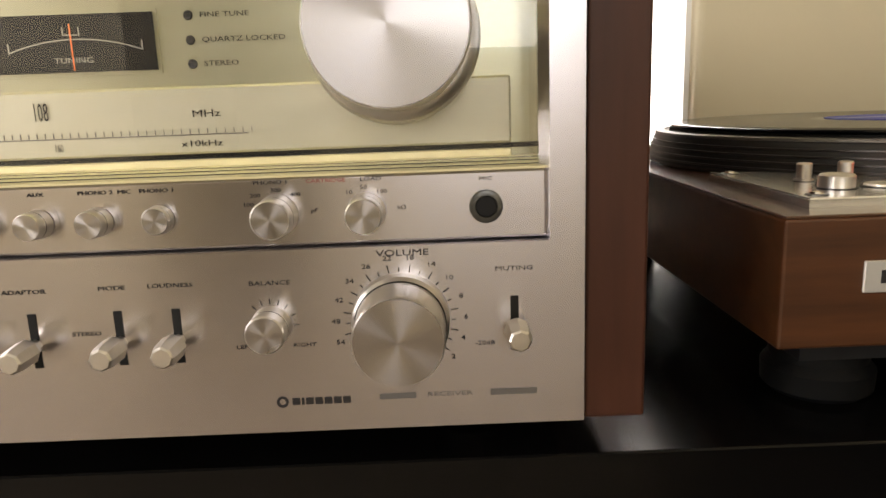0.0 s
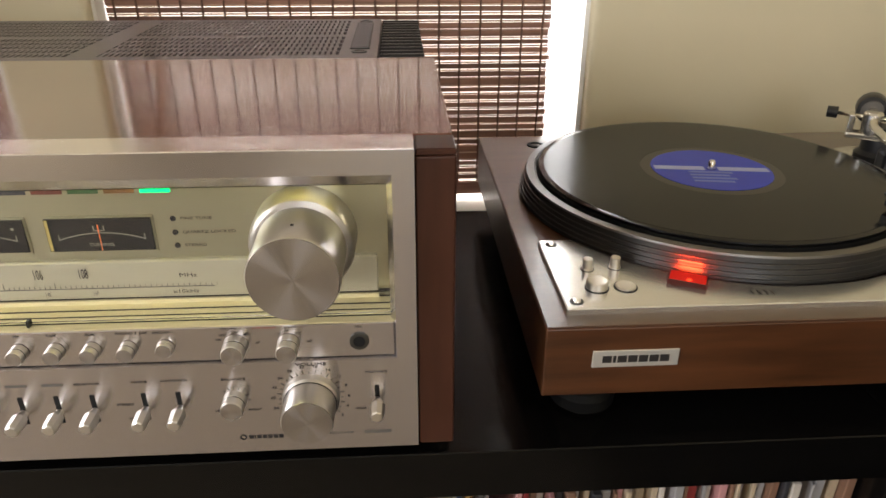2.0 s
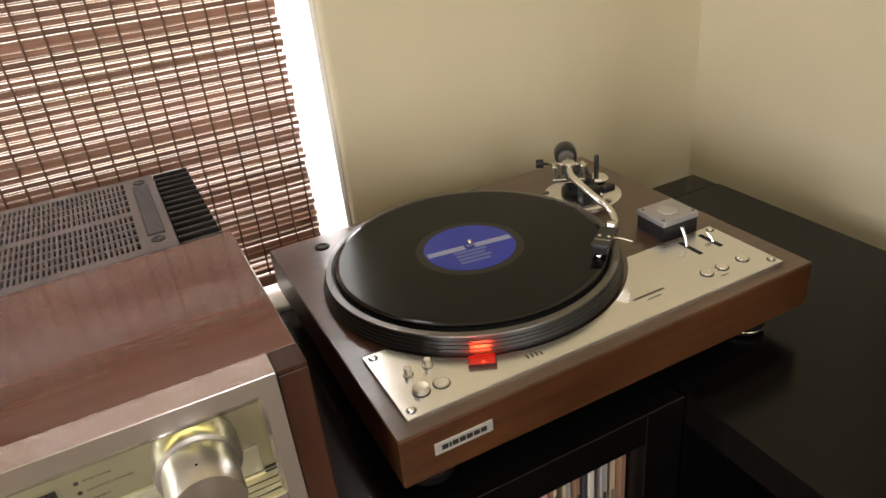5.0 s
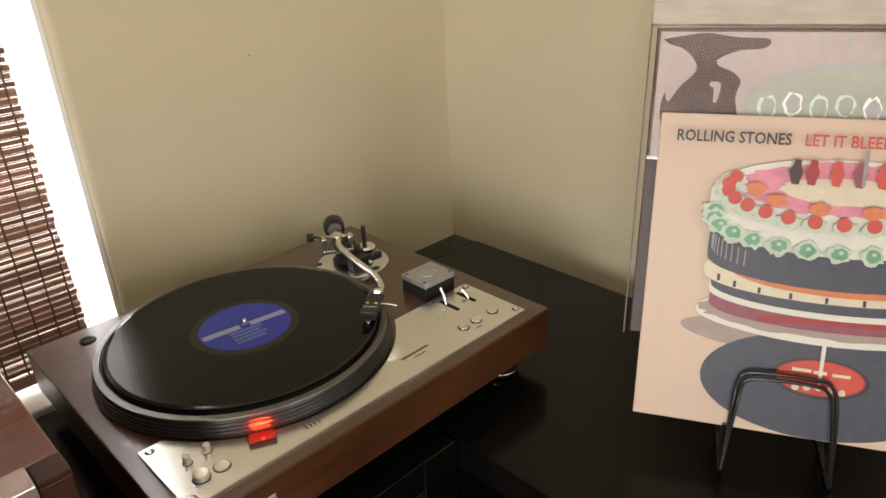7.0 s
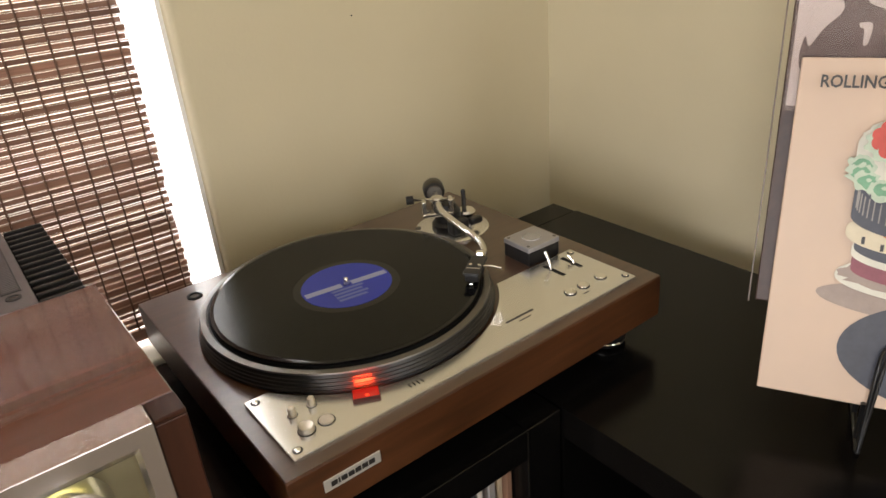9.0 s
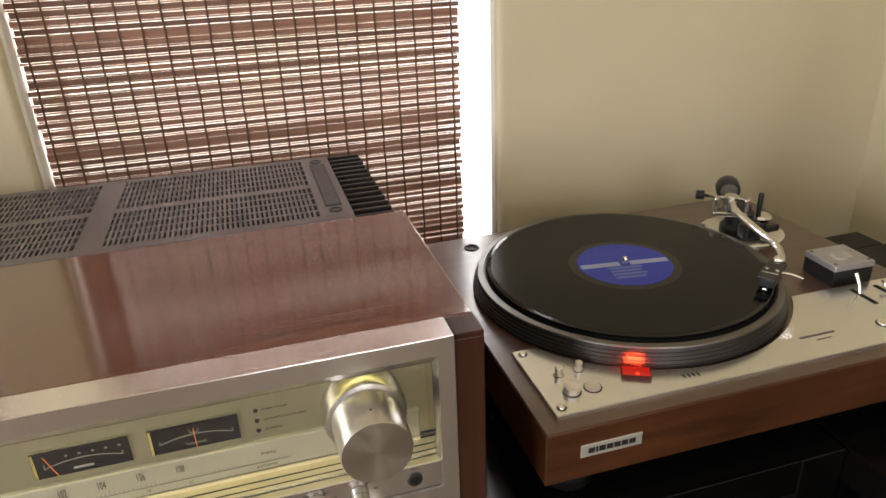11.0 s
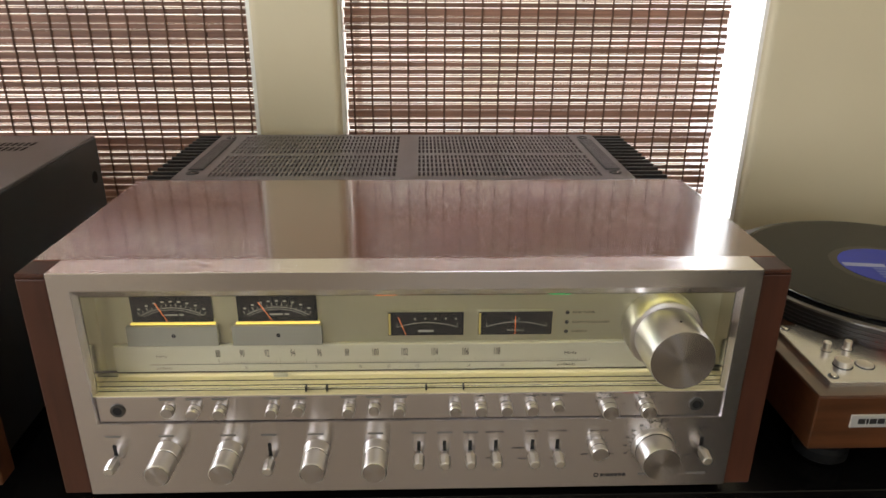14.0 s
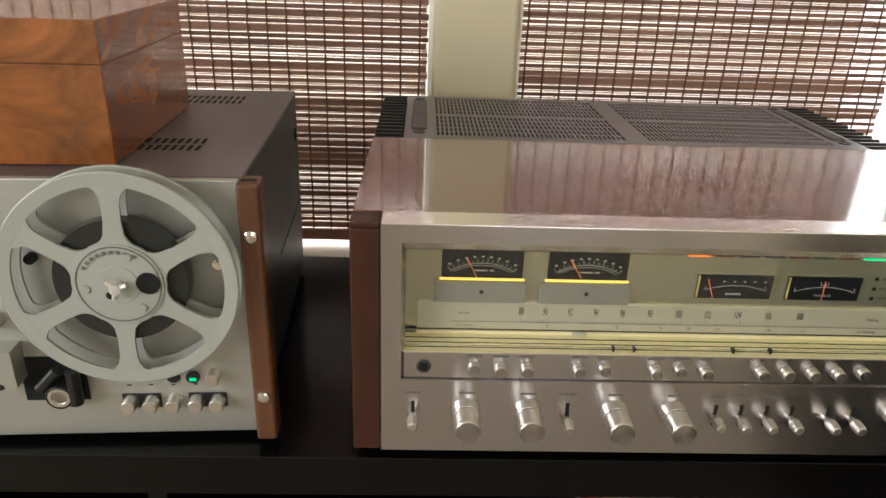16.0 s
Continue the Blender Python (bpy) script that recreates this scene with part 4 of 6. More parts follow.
for x, y in ((0.660, 0.068), (1.062, 0.068), (0.660, 0.385), (1.062, 0.385)):
    f = part("foot", turned([(0.020, 0.0), (0.0235, 0.003), (0.0240, 0.012), (0.021, 0.016), (0.021, PZ0 - T - 0.0132)], (x, y, T), n=32), RUBBER, tt, "black rubber foot")
    if x > 1 and y < 0.2:
        part("foot_rim", turned([(0.0243, 0.0), (0.0247, 0.001), (0.0243, 0.002)], (x, y, T + 0.006), n=32, cap=False), CHROME, f)

# control plate, cut round the platter
CX, CY = 0.8090, 0.2380
MX0, MX1, MY0, MY1 = 0.637, 1.0810, 0.0415, 0.1450
PR = 0.1745
cut = PR
half = math.asin((CY - MY1) / cut)
x_cut = cut * math.cos(half)
outline = [(MX0, MY0), (MX1, MY0), (MX1, MY1)]
a0, a1 = math.degrees(math.atan2(MY1 - CY, x_cut)), math.degrees(math.atan2(MY1 - CY, -x_cut))
a1 = a1 if a1 < a0 else a1 - 360
outline += arc(CX, CY, cut, a0, a1, 40) + [(MX0, MY1)]
cp = bmesh.new()
prism(cp, outline, PZ1, PZ1 + 0.0044)
bmesh.ops.bevel(cp, geom=[e for e in cp.edges if all(v.co.z > PZ1 + 0.0038 for v in e.verts)], offset=0.0006, segments=2, affect="EDGES")
for f in cp.faces:
    f.smooth = False
plate = part("control_plate", cp, DECK_PLATE, tt, "satin aluminium control plate")
MZ = PZ1 + 0.0044
for x, y in ((0.6450, 0.1370), (0.6450, 0.0510), (1.0735, 0.1370), (1.0735, 0.0510)):
    s = part("plate_screw", turned([(0.0046, 0), (0.0046, 0.0003), (0.0034, 0.0006), (0.0, 0.0006)], (x, y, MZ), n=24), material("dark_screw_ring", (0.12, 0.12, 0.12), 0.3, 0.9), plate)
    part("screw_head", turned([(0.0030, 0), (0.0026, 0.0008), (0.0010, 0.0009), (0.0, 0.0004)], (x, y, MZ + 0.0006), n=20), CHROME, s)
for x, y in ((0.6630, 0.0960), (0.6835, 0.0975)):
    k = part("pitch_knob", turned([(0.0046, 0), (0.0044, 0.0010), (0.0034, 0.0012), (0.0036, 0.0080), (0.0030, 0.0086), (0.0, 0.0086)], (x, y, MZ), n=16), BARREL, plate, "small knurled pitch knob")
    part("knob_collar", turned([(0.0050, 0), (0.0050, 0.0003), (0.0040, 0.0004)], (x, y, MZ), n=20), BLACK, k)
k = part("speed_button", turned([(0.0075, 0), (0.0074, 0.0055), (0.0066, 0.0062), (0.0, 0.0052)], (0.6630, 0.0685, MZ), n=28), BARREL, plate, "bright round speed button")
part("button_collar", turned([(0.0084, 0), (0.0084, 0.0004), (0.0076, 0.0005)], (0.6630, 0.0685, MZ), n=28), BLACK, k)
k = part("speed_button", turned([(0.0072, 0), (0.0071, 0.0012), (0.0064, 0.0016), (0.0, 0.0010)], (0.6830, 0.0685, MZ), n=28), BARREL, plate, "bright round speed button")
part("button_collar", turned([(0.0082, 0), (0.0082, 0.0004), (0.0073, 0.0005)], (0.6830, 0.0685, MZ), n=28), BLACK, k)
for x in (1.0000, 1.0215, 1.0510):
    k = part("start_button", turned([(0.0064, 0), (0.0063, 0.0018), (0.0056, 0.0024), (0.0, 0.0014)], (x, 0.0690, MZ), n=28), CHROME, plate)
    part("button_collar", turned([(0.0074, 0), (0.0074, 0.0004), (0.0065, 0.0005)], (x, 0.0690, MZ), n=28), BLACK, k)
for x, dy, up_by in ((1.0255, 0.006, 1.0), (1.0555, -0.004, 0.40)):
    s = part("cue_slot", boxed(x - 0.0028, x + 0.0028, 0.1020, 0.1350, MZ, MZ + 0.0003), VOID, plate)
    lv = bmesh.new()
    tube(lv, [(x, 0.118 + dy, MZ + 0.0003), (x, 0.121 + dy, MZ + 0.010 * up_by), (x - 0.001, 0.127 + dy, MZ + 0.021 * up_by)], [0.0016, 0.0017, 0.0022], 12)
    part("cue_lever", lv, ARM, s, "satin metal cueing lever")
part("print_bar", boxed(0.905, 0.945, 0.0720, 0.0750, MZ, MZ + 0.0002), GREY_INK, plate)
part("print_bar", boxed(0.918, 0.935, 0.0655, 0.0670, MZ, MZ + 0.0002), GREY_INK, plate)
part("print_bar", boxed(1.0080, 1.0180, 0.0560, 0.0575, MZ, MZ + 0.0002), GREY_INK, plate)
for k in range(4):
    b = bmesh.new()
    box(b, 0.7660 + 0.0045 * k, 0.7672 + 0.0045 * k, 0.0540 - 0.0006 * k, 0.0600 - 0.0006 * k, MZ, MZ + 0.0002)
    part("speed_mark", b, INK, plate)

# strobe lamp: a red prism set across the rim of the platter
LA = math.atan2(-0.171, -0.084)


def at_rim(bm):
    """From lamp metres (x along the rim, y towards the platter's axis) to the deck, on its own radius."""
    bmesh.ops.transform(bm, matrix=Matrix.Translation((CX, CY, MZ)) @ Matrix.Rotation(LA + math.pi / 2, 4, "Z"), verts=bm.verts)
    return bm


PRISM = material("red_prism", (0.32, 0.012, 0.006), 0.18, emit=((1.0, 0.022, 0.012), 0.34))
lamp = part("strobe_lamp", at_rim(boxed(-0.0122, 0.0122, -0.1903, -0.1752, 0.0, 0.0032, 0.0005, 1)), PRISM, tt, "lit red strobe lamp")
for x0, x1, y0, y1 in ((-0.0130, 0.0130, -0.1911, -0.1904), (-0.0130, -0.0123, -0.1904, -0.1755), (0.0123, 0.0130, -0.1904, -0.1755)):
    part("lamp_frame", at_rim(boxed(x0, x1, y0, y1, 0.0, 0.0037)), material("dark_red_frame", (0.06, 0.004, 0.003), 0.3), lamp)
part("lamp_bulb", at_rim(turned([(0.0, 0.0008), (0.0014, 0.0006), (0.0019, 0)], (0.001, -0.1868, 0.0033), n=16)), RED_LAMP, lamp)
glow_at, glow_to = Matrix.Rotation(LA, 3, "Z") @ Vector((0.1765, 0, 0)), Matrix.Rotation(LA, 3, "Z") @ Vector((0.150, 0, 0))
area_lamp("strobe_glow", (CX + glow_at.x, CY + glow_at.y, MZ + 0.0060), (CX + glow_to.x, CY + glow_to.y, MZ + 0.0130), 0.018, 0.004, 0.060, (1.0, 0.050, 0.012))

# platter with its strobe bands
pl = part("platter", turned([(0.1690, 0.0012), (0.1700, 0.0030), (0.1650, 0.0190), (0.1640, 0.0205), (0.1560, 0.0208), (0.1545, 0.0180), (0.0, 0.0180)], (CX, CY, PZ1), n=120), PLATTER, tt, "black metal platter with bright strobe rings")
for k in range(4):
    h = 0.0048 + 0.0036 * k
    r = 0.1702 - 0.0050 * (h - 0.003) / 0.016
    part("strobe_ring", turned([(r - 0.0006, h - 0.0006), (r + 0.0005, h), (r + 0.0004, h + 0.0007), (r - 0.0010, h + 0.0010)], (CX, CY, PZ1), n=120, cap=False), STROBE, pl)
part("platter_lip", turned([(0.1652, 0.0200), (0.1646, 0.0216), (0.1580, 0.0219), (0.1572, 0.0206)], (CX, CY, PZ1), n=120, cap=False), PLATTER_LIP, pl, "dull grey rolled platter lip")
part("mat", turned([(0.1550, 0.0180), (0.1545, 0.0232), (0.0, 0.0232)], (CX, CY, PZ1), n=96), RUBBER, pl)
RZ = PZ1 + 0.0262
part("spindle", turned([(0.0034, -0.002), (0.0034, 0.0060), (0.0022, 0.0085), (0.0, 0.0090)], (CX, CY, RZ), n=20), CHROME, pl)

# the record on it
lp = thing("vinyl_record", (CX, CY, RZ - 0.0026), "black vinyl record with a blue label on the platter", "record")
rr = 0.1535
part("disc", turned([(rr - 0.0008, -0.0026), (rr, -0.0018), (rr, -0.0006), (rr - 0.0012, 0.0), (0.0, 0.0)], (CX, CY, RZ), n=140), VINYL_EDGE, lp)
part("groove_band", turned([(rr - 0.0045, 0.0002), (0.062, 0.0002)], (CX, CY, RZ), n=140, cap=False), VINYL, lp)
part("run_out", turned([(0.0618, 0.00015), (0.0527, 0.00015)], (CX, CY, RZ), n=96, cap=False), VINYL_EDGE, lp)
lab = part("label", turned([(0.0525, 0.0003), (0.0523, 0.0005), (0.0038, 0.0005)], (CX, CY, RZ), n=80, cap=False), LABEL_BLUE, lp, "blue record label with silver print")
ang = radians(-8)


def label_quad(u0, u1, v0, v1):
    b = bmesh.new()
    pts = []
    for u, v in ((u0, v0), (u1, v0), (u1, v1), (u0, v1)):
        pts.append((CX + u * math.cos(ang) - v * math.sin(ang), CY + u * math.sin(ang) + v * math.cos(ang)))
    prism(b, pts, RZ + 0.0006, RZ + 0.0008)
    return b


part("label_band", label_quad(-0.050, -0.006, -0.0045, 0.0050), LABEL_SILVER, lab)
part("label_band", label_quad(0.006, 0.050, -0.0045, 0.0050), LABEL_SILVER, lab)
for k in range(4):
    part("label_print", label_quad(-0.022, 0.016 - 0.004 * (k % 2), -0.012 - 0.0075 * k, -0.0075 - 0.0075 * k), material("label_print_%d" % k, (0.13, 0.17, 0.47), 0.5), lab)

# tonearm
AXX, AXY = 1.0250, 0.3150
ab = part("arm_base", turned([(0.0515, 0), (0.0515, 0.0024), (0.0500, 0.0032), (0.0, 0.0032)], (AXX, AXY, PZ1), n=64), DECK_PLATE, tt, "round satin tonearm base")
part("arm_pillar", turned([(0.0235, 0.003), (0.0230, 0.012), (0.0190, 0.016), (0.0180, 0.030), (0.0130, 0.034), (0.0120, 0.040)], (AXX - 0.006, AXY, PZ1), n=32), BLACK, ab, "black tonearm pillar")
part("antiskate_dial", turned([(0.0135, 0.003), (0.0135, 0.022), (0.0115, 0.025), (0.0, 0.025)], (AXX + 0.020, AXY - 0.008, PZ1), n=28), CHROME, ab, "chrome anti-skate dial")
lift = bmesh.new()
box(lift, AXX + 0.006, AXX + 0.026, AXY - 0.038, AXY - 0.026, PZ1 + 0.012, PZ1 + 0.022, 0.003)
box(lift, AXX - 0.022, AXX + 0.006, AXY - 0.034, AXY - 0.016, PZ1 + 0.003, PZ1 + 0.024, 0.004)
part("arm_lift", lift, BLACK, ab, "black arm lift block")
part("lift_post", turned([(0.0034, 0.003), (0.0034, 0.046), (0.0026, 0.048), (0.0, 0.048)], (AXX + 0.028, AXY + 0.006, PZ1), n=14), BLACK, ab)
for x, y in ((AXX + 0.045, AXY - 0.004), (AXX - 0.038, AXY + 0.030)):
    part("base_screw", turned([(0.0042, 0.0032), (0.0040, 0.0042), (0.0022, 0.0042), (0.0020, 0.0034)], (x, y, PZ1), n=20), GREY_INK, ab)
AZ = PZ1 + 0.0455
PVX, PVY = 1.0010, 0.3130
ARM_TURN = Matrix.Translation((PVX, PVY, AZ)) @ Matrix.Rotation(radians(-31), 4, "Z")


def on_arm(bm):
    """From the arm's own metres, its axis along y, to the deck."""
    bmesh.ops.transform(bm, matrix=ARM_TURN, verts=bm.verts)
    return bm


gim = bmesh.new()
box(gim, -0.021, -0.015, -0.008, 0.008, -0.012, 0.007, 0.0015)
box(gim, 0.015, 0.021, -0.008, 0.008, -0.012, 0.007, 0.0015)
box(gim, -0.021, 0.021, -0.008, 0.008, -0.017, -0.011, 0.0015)
part("gimbal", on_arm(gim), ARM, ab, "satin metal tonearm gimbal")
part("pivot_hub", on_arm(turned([(0.0085, -0.012), (0.0090, -0.008), (0.0090, 0.008), (0.0075, 0.010), (0.0, 0.010)], (0, 0, 0), "z", 24)), ARM, ab)
ax = bmesh.new()
tube(ax, [(-0.034, 0.020, 0.001), (0.025, 0.008, 0.001)], 0.0020, 10)
part("lateral_rod", on_arm(ax), ARM, ab)
part("lateral_weight", on_arm(turned([(0.0, -0.005), (0.0058, -0.005), (0.0060, 0.005), (0.0, 0.005)], (-0.036, 0.0205, 0.001), "x", 18)), BLACK, ab)
tip = Vector((0.9190, 0.1400, RZ + 0.0115))
arm_line = curve_points([(1.0185, 0.3400, AZ + 0.005), (1.0090, 0.3260, AZ + 0.004), (0.9990, 0.3080, AZ + 0.003), (0.9905, 0.2920, AZ), (0.9845, 0.2600, AZ - 0.003), (0.9790, 0.2210, AZ - 0.006), (0.9770, 0.1980, AZ - 0.010), (0.9670, 0.1780, AZ - 0.014), (0.9480, 0.1610, RZ + 0.013)], 8)
tb = bmesh.new()
tube(tb, arm_line, 0.0042, 14)
arm = part("arm_tube", tb, ARM, tt, "satin S-shaped tonearm tube")
w = part("counterweight", on_arm(turned([(0.0050, -0.020), (0.0138, -0.020), (0.0150, -0.017), (0.0150, 0.0), (0.0140, 0.003), (0.0050, 0.004)], (0, 0.034, 0.004), "y", 36)), BLACK, arm, "black counterweight with a grey ring")
part("weight_ring", on_arm(turned([(0.0105, 0.0), (0.0105, 0.0035), (0.0060, 0.0045)], (0, 0.0300, 0.004), "y", 32)), GREY_INK, w)
d = (tip - Vector((0.9480, 0.1610, tip.z))).normalized()
sd = Vector((-d.y, d.x, 0))


def arm_block(u0, u1, v0, v1, z0, z1, bev=0.001):
    b = boxed(u0, u1, v0, v1, z0, z1, bev)
    m = Matrix(((d.x, sd.x, 0, 0.9480), (d.y, sd.y, 0, 0.1610), (0, 0, 1, 0), (0, 0, 0, 1)))
    bmesh.ops.transform(b, matrix=m, verts=b.verts)
    return b


part("collar", arm_block(-0.004, 0.006, -0.0062, 0.0062, RZ + 0.007, RZ + 0.0190, 0.003), CHROME, arm)
hs = part("headshell", arm_block(0.006, 0.050, -0.0095, 0.0095, RZ + 0.0125, RZ + 0.0155, 0.001), BLACK, arm, "black headshell")
part("cartridge", arm_block(0.020, 0.048, -0.0080, 0.0080, RZ + 0.0035, RZ + 0.0124, 0.0012), BLACK, hs, "black cartridge")
part("stylus", arm_block(0.042, 0.052, -0.0020, 0.0020, RZ + 0.0004, RZ + 0.0036, 0.0005), CHROME, hs)
for v in (-0.005, 0.005):
    c = Vector((0.9480, 0.1610, 0)) + d * 0.030 + sd * v
    part("shell_screw", turned([(0.0019, 0.0), (0.0018, 0.0012), (0.0, 0.0014)], (c.x, c.y, RZ + 0.0155), n=12), CHROME, hs)
part("shell_line", arm_block(0.0365, 0.0378, -0.0080, 0.0080, RZ + 0.0155, RZ + 0.0158, 0), ARM, hs)
fl = bmesh.new()
c0 = Vector((0.9480, 0.1610, RZ + 0.0140)) + d * 0.028
tube(fl, curve_points([c0 + sd * 0.009, c0 + sd * 0.018 + Vector((0, 0, 0.001)), c0 + sd * 0.030 + Vector((0, 0, -0.001))], 5), 0.0012, 8)
part("finger_lift", fl, CHROME, hs, "thin chrome finger lift")

# front badge, dust-cover socket
bd = part("badge", boxed(0.6520, 0.7090, PY0 - 0.0012, PY0 + 0.0002, 0.6545, 0.6672, 0.0004, 1), BADGE, tt, "silver maker's badge")
for k in range(7):
    x = 0.6585 + 0.0070 * k - (0.0041 if k > 1 else 0)
    part("badge_mark", boxed(x, x + (0.0020 if k == 1 else 0.0061), PY0 - 0.0015, PY0 - 0.0012, 0.6583, 0.6635), INK, bd)
for x, y in ((0.6805, 0.3955),):
    s = part("hinge_socket", turned([(0.0098, 0), (0.0095, 0.0012), (0.0060, 0.0014), (0.0055, -0.0010)], (x, y, PZ1), n=28), RUBBER, tt, "black ringed socket")
    part("socket_hole", turned([(0.0, 0.0002), (0.0056, 0.0002), (0.0056, -0.0005)], (x, y, PZ1), n=20), GREY_INK, s)

# small clear-topped box on the deck
bx = thing("stylus_box", (1.0430, 0.1750, PZ1), "small black box with a clear silvery lid on the turntable", "box", turn=-1.5, local=True)
part("body", boxed(-0.0255, 0.0255, -0.0230, 0.0230, 0.0, 0.0180, 0.001), BLACK, bx)
lid = part("lid", boxed(-0.0262, 0.0262, -0.0236, 0.0236, 0.0180, 0.0250, 0.0012), material("frosted_lid", (0.40, 0.39, 0.41), 0.30, 0.4, grain=(60, 60, 60), vary=0.1), bx, "frosted silvery lid")
# pale disc shaped and coloured for the small highlight on the lid
part("lid_disc", turned([(0.0120, 0.0), (0.0115, 0.0010), (0.0, 0.0014)], (0.0, 0.0, 0.0250), n=32), material("lid_highlight", (0.50, 0.49, 0.50), 0.25, 0.5), lid)
for x, y in ((-0.022, -0.018), (-0.022, 0.018), (0.022, -0.018)):
    part("lid_dot", turned([(0.0022, 0.0), (0.0020, 0.0006), (0.0, 0.0008)], (x, y, 0.0250), n=10), GREY_INK, lid)

# ---- the tape deck ----
DKX, DKY, DK_TURN = -0.0840, 0.0400, 3.0
dk = thing("tape_deck", (DKX, DKY, T), "silver reel-to-reel tape deck with walnut rails on the shelf", "tape deck", turn=DK_TURN, local=True)
DW, DH = 0.478, 0.231
fpm = part("front_panel", boxed(-DW, 0.0, 0.0, 0.006, 0.007, DH, 0.0012), DECK_FACE, dk, "pale brushed front panel")
# top coloured lighter than the side for the daylight it mirrors
part("case_top", boxed(-DW - 0.004, 0.002, 0.0065, 0.338, DH - 0.003, DH, 0.0012), DECK_BODY, dk, "grey-brown case top, lightened for the blinds it reflects")
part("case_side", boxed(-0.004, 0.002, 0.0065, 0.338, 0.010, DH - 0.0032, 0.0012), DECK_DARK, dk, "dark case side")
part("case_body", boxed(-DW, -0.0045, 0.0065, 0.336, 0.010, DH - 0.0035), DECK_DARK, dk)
for x in (-0.05, -0.42):
    for y in (0.04, 0.30):
        part("foot", turned([(0.012, 0.0), (0.014, 0.003), (0.014, 0.0105)], (x, y, 0.0), n=20), RUBBER, dk)
part("case_seam", boxed(0.0019, 0.0024, 0.16, 0.335, 0.100, 0.1012), VOID, dk)
part("side_hole", turned([(0.0075, 0.0), (0.0070, 0.0008), (0.0, 0.0008)], (0.0020, 0.315, 0.185), "x", 24), VOID, dk)
for y0 in (0.078, 0.262):
    for row in range(2):
        for k in range(13):
            v = bmesh.new()
            y, x = y0 + 0.022 * row, -0.050 - 0.0066 * k
            prism(v, [(x, y), (x + 0.0030, y), (x + 0.0030, y + 0.015), (x, y + 0.015)], DH - 0.0001, DH + 0.0003)
            part("vent_slot", v, VOID, dk)
# walnut rail with two bolts
rail = bmesh.new()
box(rail, 0.0005, 0.0175, -0.0150, 0.0080, 0.008, DH + 0.002, 0.003, 3)
rl = part("rail", rail, WALNUT_RAIL, dk, "walnut end rail")
part("rail_slot", boxed(0.0032, 0.0148, -0.0085, -0.0030, DH + 0.0018, DH + 0.0023), VOID, rl)
for z in (0.193, 0.052):
    part("bolt", turned([(0.0054, 0.0), (0.0054, 0.0010), (0.0046, 0.0026), (0.0025, 0.0036), (0.0, 0.0038)], (0.0090, -0.0148, z), "y", 24), CHROME, rl)
part("rail", boxed(-DW - 0.0195, -DW - 0.0005, -0.0160, 0.0080, 0.003, DH + 0.002, 0.003, 3), WALNUT_RAIL, dk, "walnut end rail")


